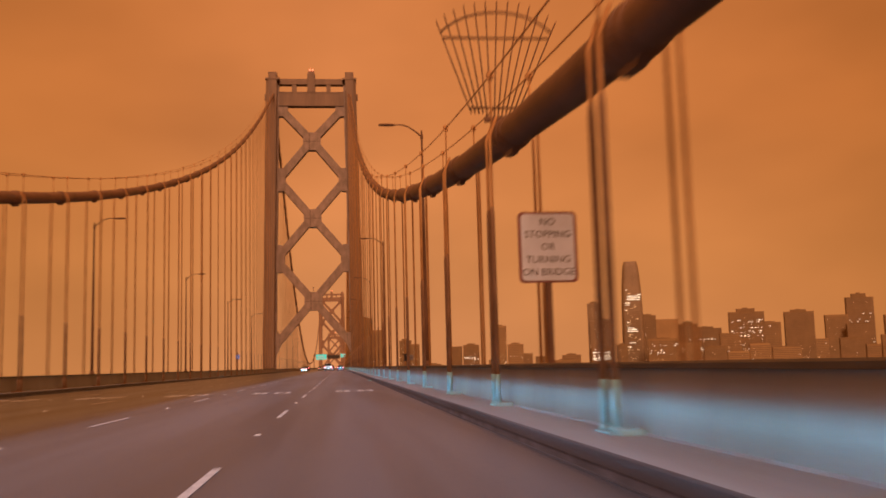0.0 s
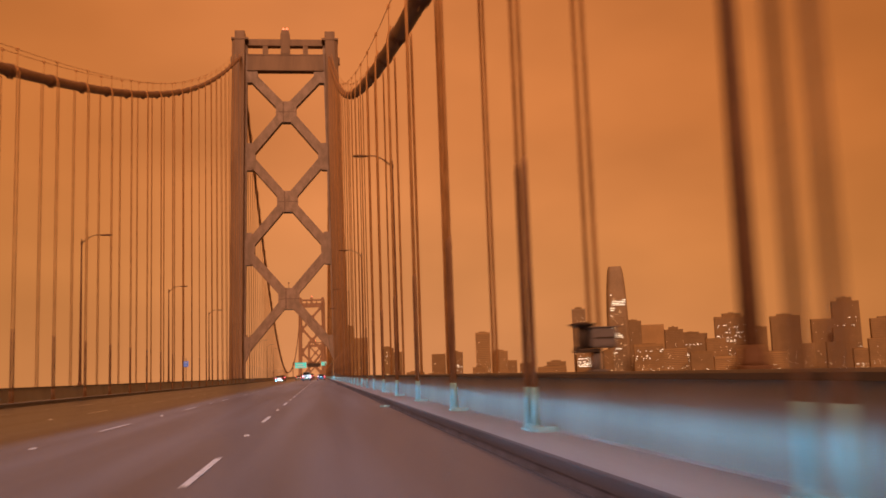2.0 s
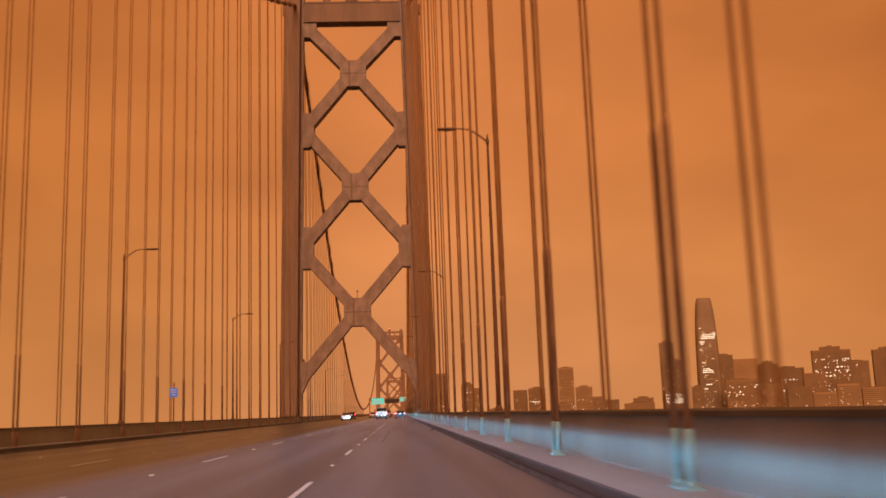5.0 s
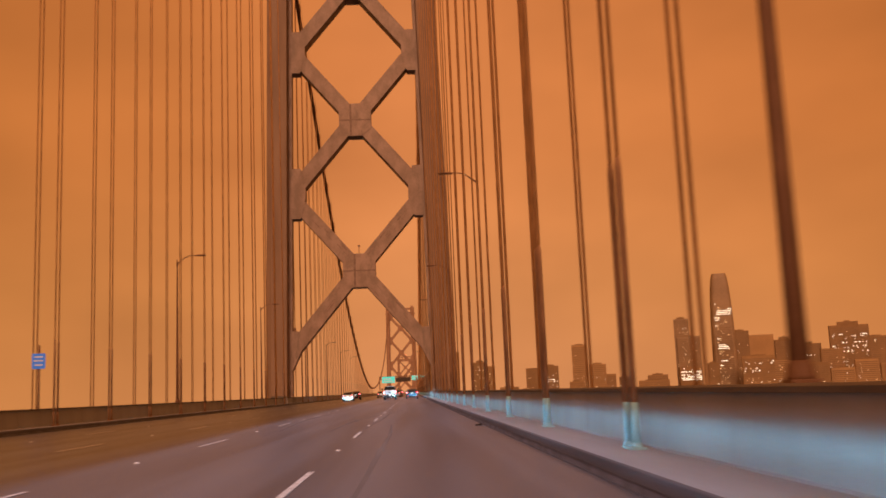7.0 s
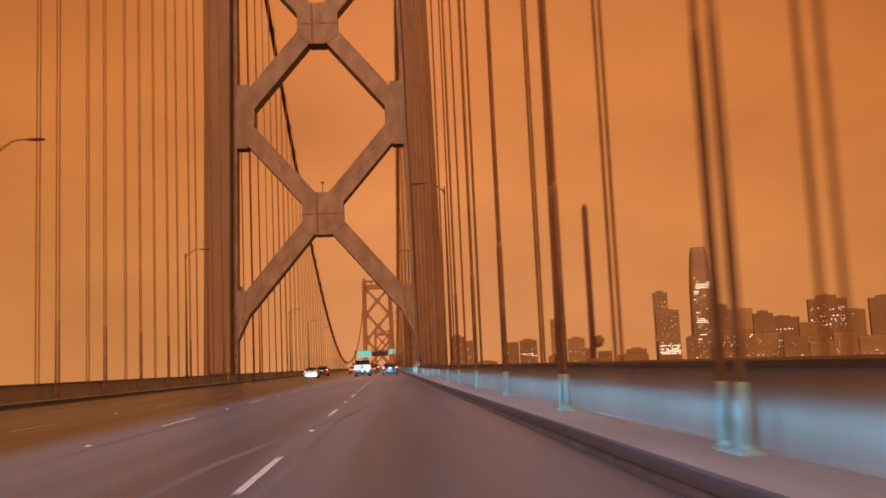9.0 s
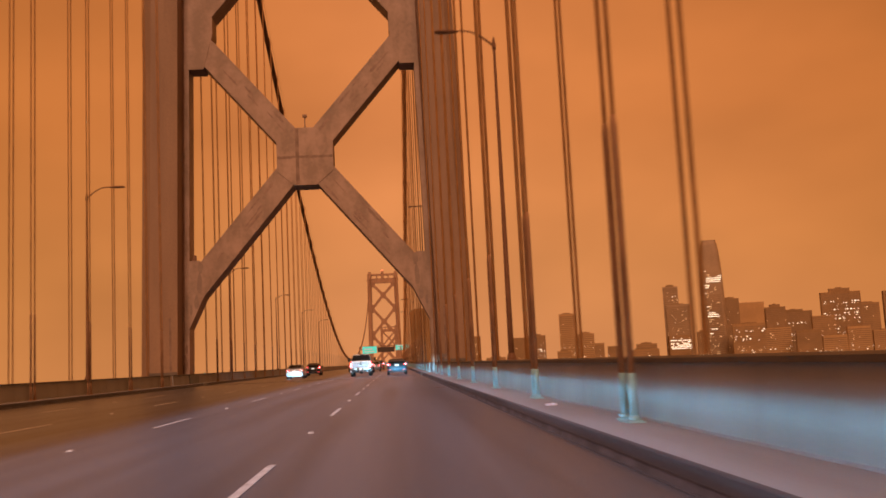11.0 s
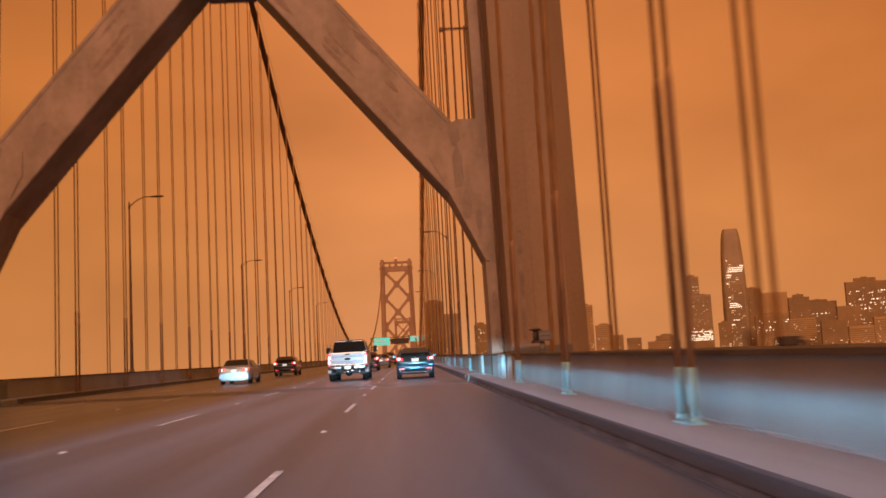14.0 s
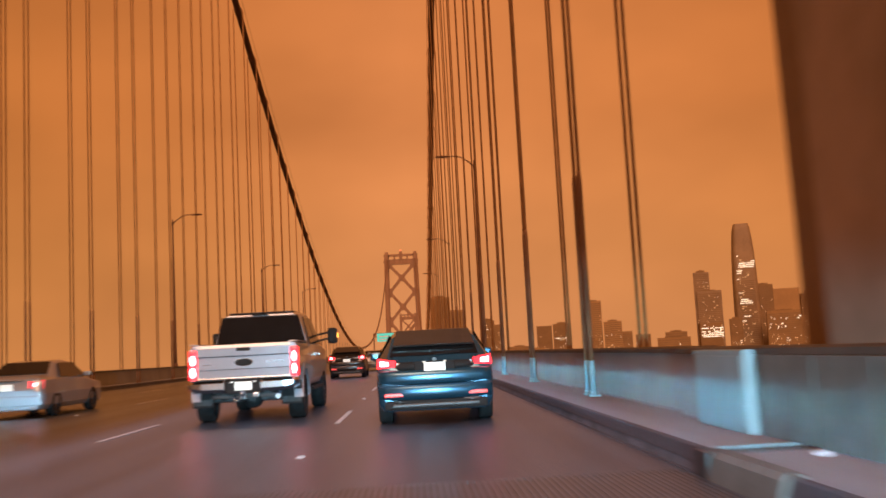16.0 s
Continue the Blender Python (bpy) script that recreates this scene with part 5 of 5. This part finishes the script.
        mr = part("mirror", box(B(), min(s * hw, s * (hw + 0.2)), max(s * hw, s * (hw + 0.2)), 2.7, 2.82, 1.02 * k, 1.17 * k, 0.04), P, t)
    part("bumper", curved_panel(hw - 0.04, [(-0.05, 0.635), (-0.09, 0.62), (-0.10, 0.59), (-0.103, 0.54), (-0.103, 0.49), (-0.097, 0.45), (-0.05, 0.40), (-0.02, 0.385)], 0.06), P, t, "bowed glossy bumper")
    part("bumper_valance", box(B(), -hw + 0.12, hw - 0.12, -0.04, 0.1, 0.24, 0.39, 0.03), M_TRIM, t, "black lower bumper trim")
    part("bumper_lip", box(B(), -hw + 0.25, hw - 0.25, -0.058, 0.0, 0.285, 0.335, 0.012), M_RIM, t, "bright lip of the bumper")
    part("plate_recess", box(B(), -0.32, 0.32, -0.025, 0.08, 0.79, 0.985, 0.01), M_TRIM, t)
    for s in (-1, 1):
        part("plate_lamp", box(B(), min(s * 0.14, s * 0.19), max(s * 0.14, s * 0.19), -0.045, -0.01, 0.972, 0.99, 0.004), M_PLATE, t)
    part("exhaust_surround", box(B(), hw - 0.50, hw - 0.24, -0.035, 0.02, 0.29, 0.40, 0.02), M_RIM, t)
    plate_bars(t, -0.034, 0.885, 0.34, 0.165)
    bm = B()
    tube(bm, [(0, 0.055, 1.01 * k), (0, 0.03, 1.01 * k)], 0.035, 12)
    part("badge", bm, M_RIM, t)
    return t


def sedan(name, at, colour, label, width=1.82, height=1.45):
    P = paint(name + "_paint", colour, 0.3, 0.35)
    t = thing(name, label, "car", "", "", at)
    hw = width / 2
    sec = lambda w, zb, wt, zt: [(w - 0.1, 0.2), (w - 0.02, 0.32), (w, 0.6), (w - 0.02, zb), (wt, zt - 0.05), (wt - 0.1, zt)]
    bm = shell([(0.0, sec(hw - 0.1, 0.66, hw - 0.13, 0.7)), (0.08, sec(hw - 0.03, 0.88, hw - 0.1, 0.98)), (0.2, sec(hw, 0.94, hw - 0.12, 1.04)), (0.75, sec(hw, 0.96, hw - 0.15, 1.06)), (1.45, sec(hw, 0.96, hw - 0.26, height - 0.04)), (2.1, sec(hw, 0.95, hw - 0.25, height)), (2.75, sec(hw, 0.94, hw - 0.25, height - 0.06)), (3.5, sec(hw, 0.9, hw - 0.14, 0.96)), (4.6, sec(hw - 0.06, 0.78, hw - 0.2, 0.82)), (4.8, sec(hw - 0.18, 0.58, hw - 0.3, 0.6))], False)
    body = part("body", bm, P, t)
    part("rear_window", slab([(-hw + 0.2, 0.80, 1.085), (hw - 0.2, 0.80, 1.085), (hw - 0.33, 1.38, height - 0.06), (-hw + 0.33, 1.38, height - 0.06)], 0.02, (0, -0.6, 1)), M_GLASS, body, "dark rear window")
    for s in (-1, 1):
        lp = part("tail_light", slab([(s * (hw - 0.03), 0.16, 0.74), (s * (hw - 0.36), 0.03, 0.76), (s * (hw - 0.36), 0.06, 0.90), (s * (hw - 0.04), 0.18, 0.93)], 0.035, (s * 0.3, -1, 0)), M_TAIL, t, "lit red tail light")
        part("lamp_core", slab([(s * (hw - 0.1), 0.095, 0.78), (s * (hw - 0.25), 0.03, 0.79), (s * (hw - 0.25), 0.04, 0.86), (s * (hw - 0.1), 0.1, 0.88)], 0.02, (s * 0.3, -1, 0)), M_HOT, lp)
        for y in (0.95, 3.75):
            wheel(t, s * (hw - 0.11), y, 0.33, 0.215)
        part("side_window", slab([(s * (hw - 0.02), 1.2, 0.985), (s * (hw - 0.02), 3.2, 0.955), (s * (hw - 0.21), 2.65, height - 0.09), (s * (hw - 0.21), 1.55, height - 0.09)], 0.012, (s, 0, 0.3)), M_GLASS, body)
        part("mirror", box(B(), min(s * hw, s * (hw + 0.18)), max(s * hw, s * (hw + 0.18)), 2.95, 3.07, 0.97, 1.1, 0.04), P, t)
    part("bumper", box(B(), -hw + 0.06, hw - 0.06, -0.04, 0.12, 0.30, 0.56, 0.04), P, t)
    plate_bars(t, 0.0, 0.78)
    part("boot_strip", box(B(), -0.4, 0.4, -0.01, 0.06, 0.93, 0.955, 0.005), M_CHROME, body)
    return t


pickup((3.62, 12.4, 0))
crossover("crossover_car", (7.1, 9.7, 0), (0.03, 0.115, 0.19), label="dark blue-black crossover car with lit tail lights in the lane")
sedan("silver_sedan", (-3.4, 18.8, 0), (0.36, 0.37, 0.40), "silver saloon car with lit tail lights on the roadway")
crossover("black_crossover", (-3.5, 42.5, 0), (0.03, 0.03, 0.035), 1.84, 1.6, label="black crossover car with lit tail lights, farther ahead")
crossover("dark_crossover", (3.3, 44.0, 0), (0.06, 0.055, 0.055), 1.84, 1.62, label="dark car with bright brake lights, ahead of the pickup")
sedan("grey_sedan", (3.9, 62.0, 0), (0.16, 0.16, 0.165), "grey saloon car with lit tail lights, far ahead")
sedan("red_lit_sedan", (0.2, 78.0, 0), (0.13, 0.13, 0.135), "grey saloon car in the queue far ahead")
crossover("tall_crossover", (4.0, 96.0, 0), (0.18, 0.18, 0.185), 1.9, 1.75, label="grey high-roofed car in the queue far ahead")
sedan("blue_sedan", (0.3, 110.0, 0), (0.10, 0.14, 0.22), "blue saloon car in the queue far ahead")
crossover("grey_crossover", (7.0, 125.0, 0), (0.1, 0.1, 0.105), 1.85, 1.6, label="grey car with brake lights far ahead")
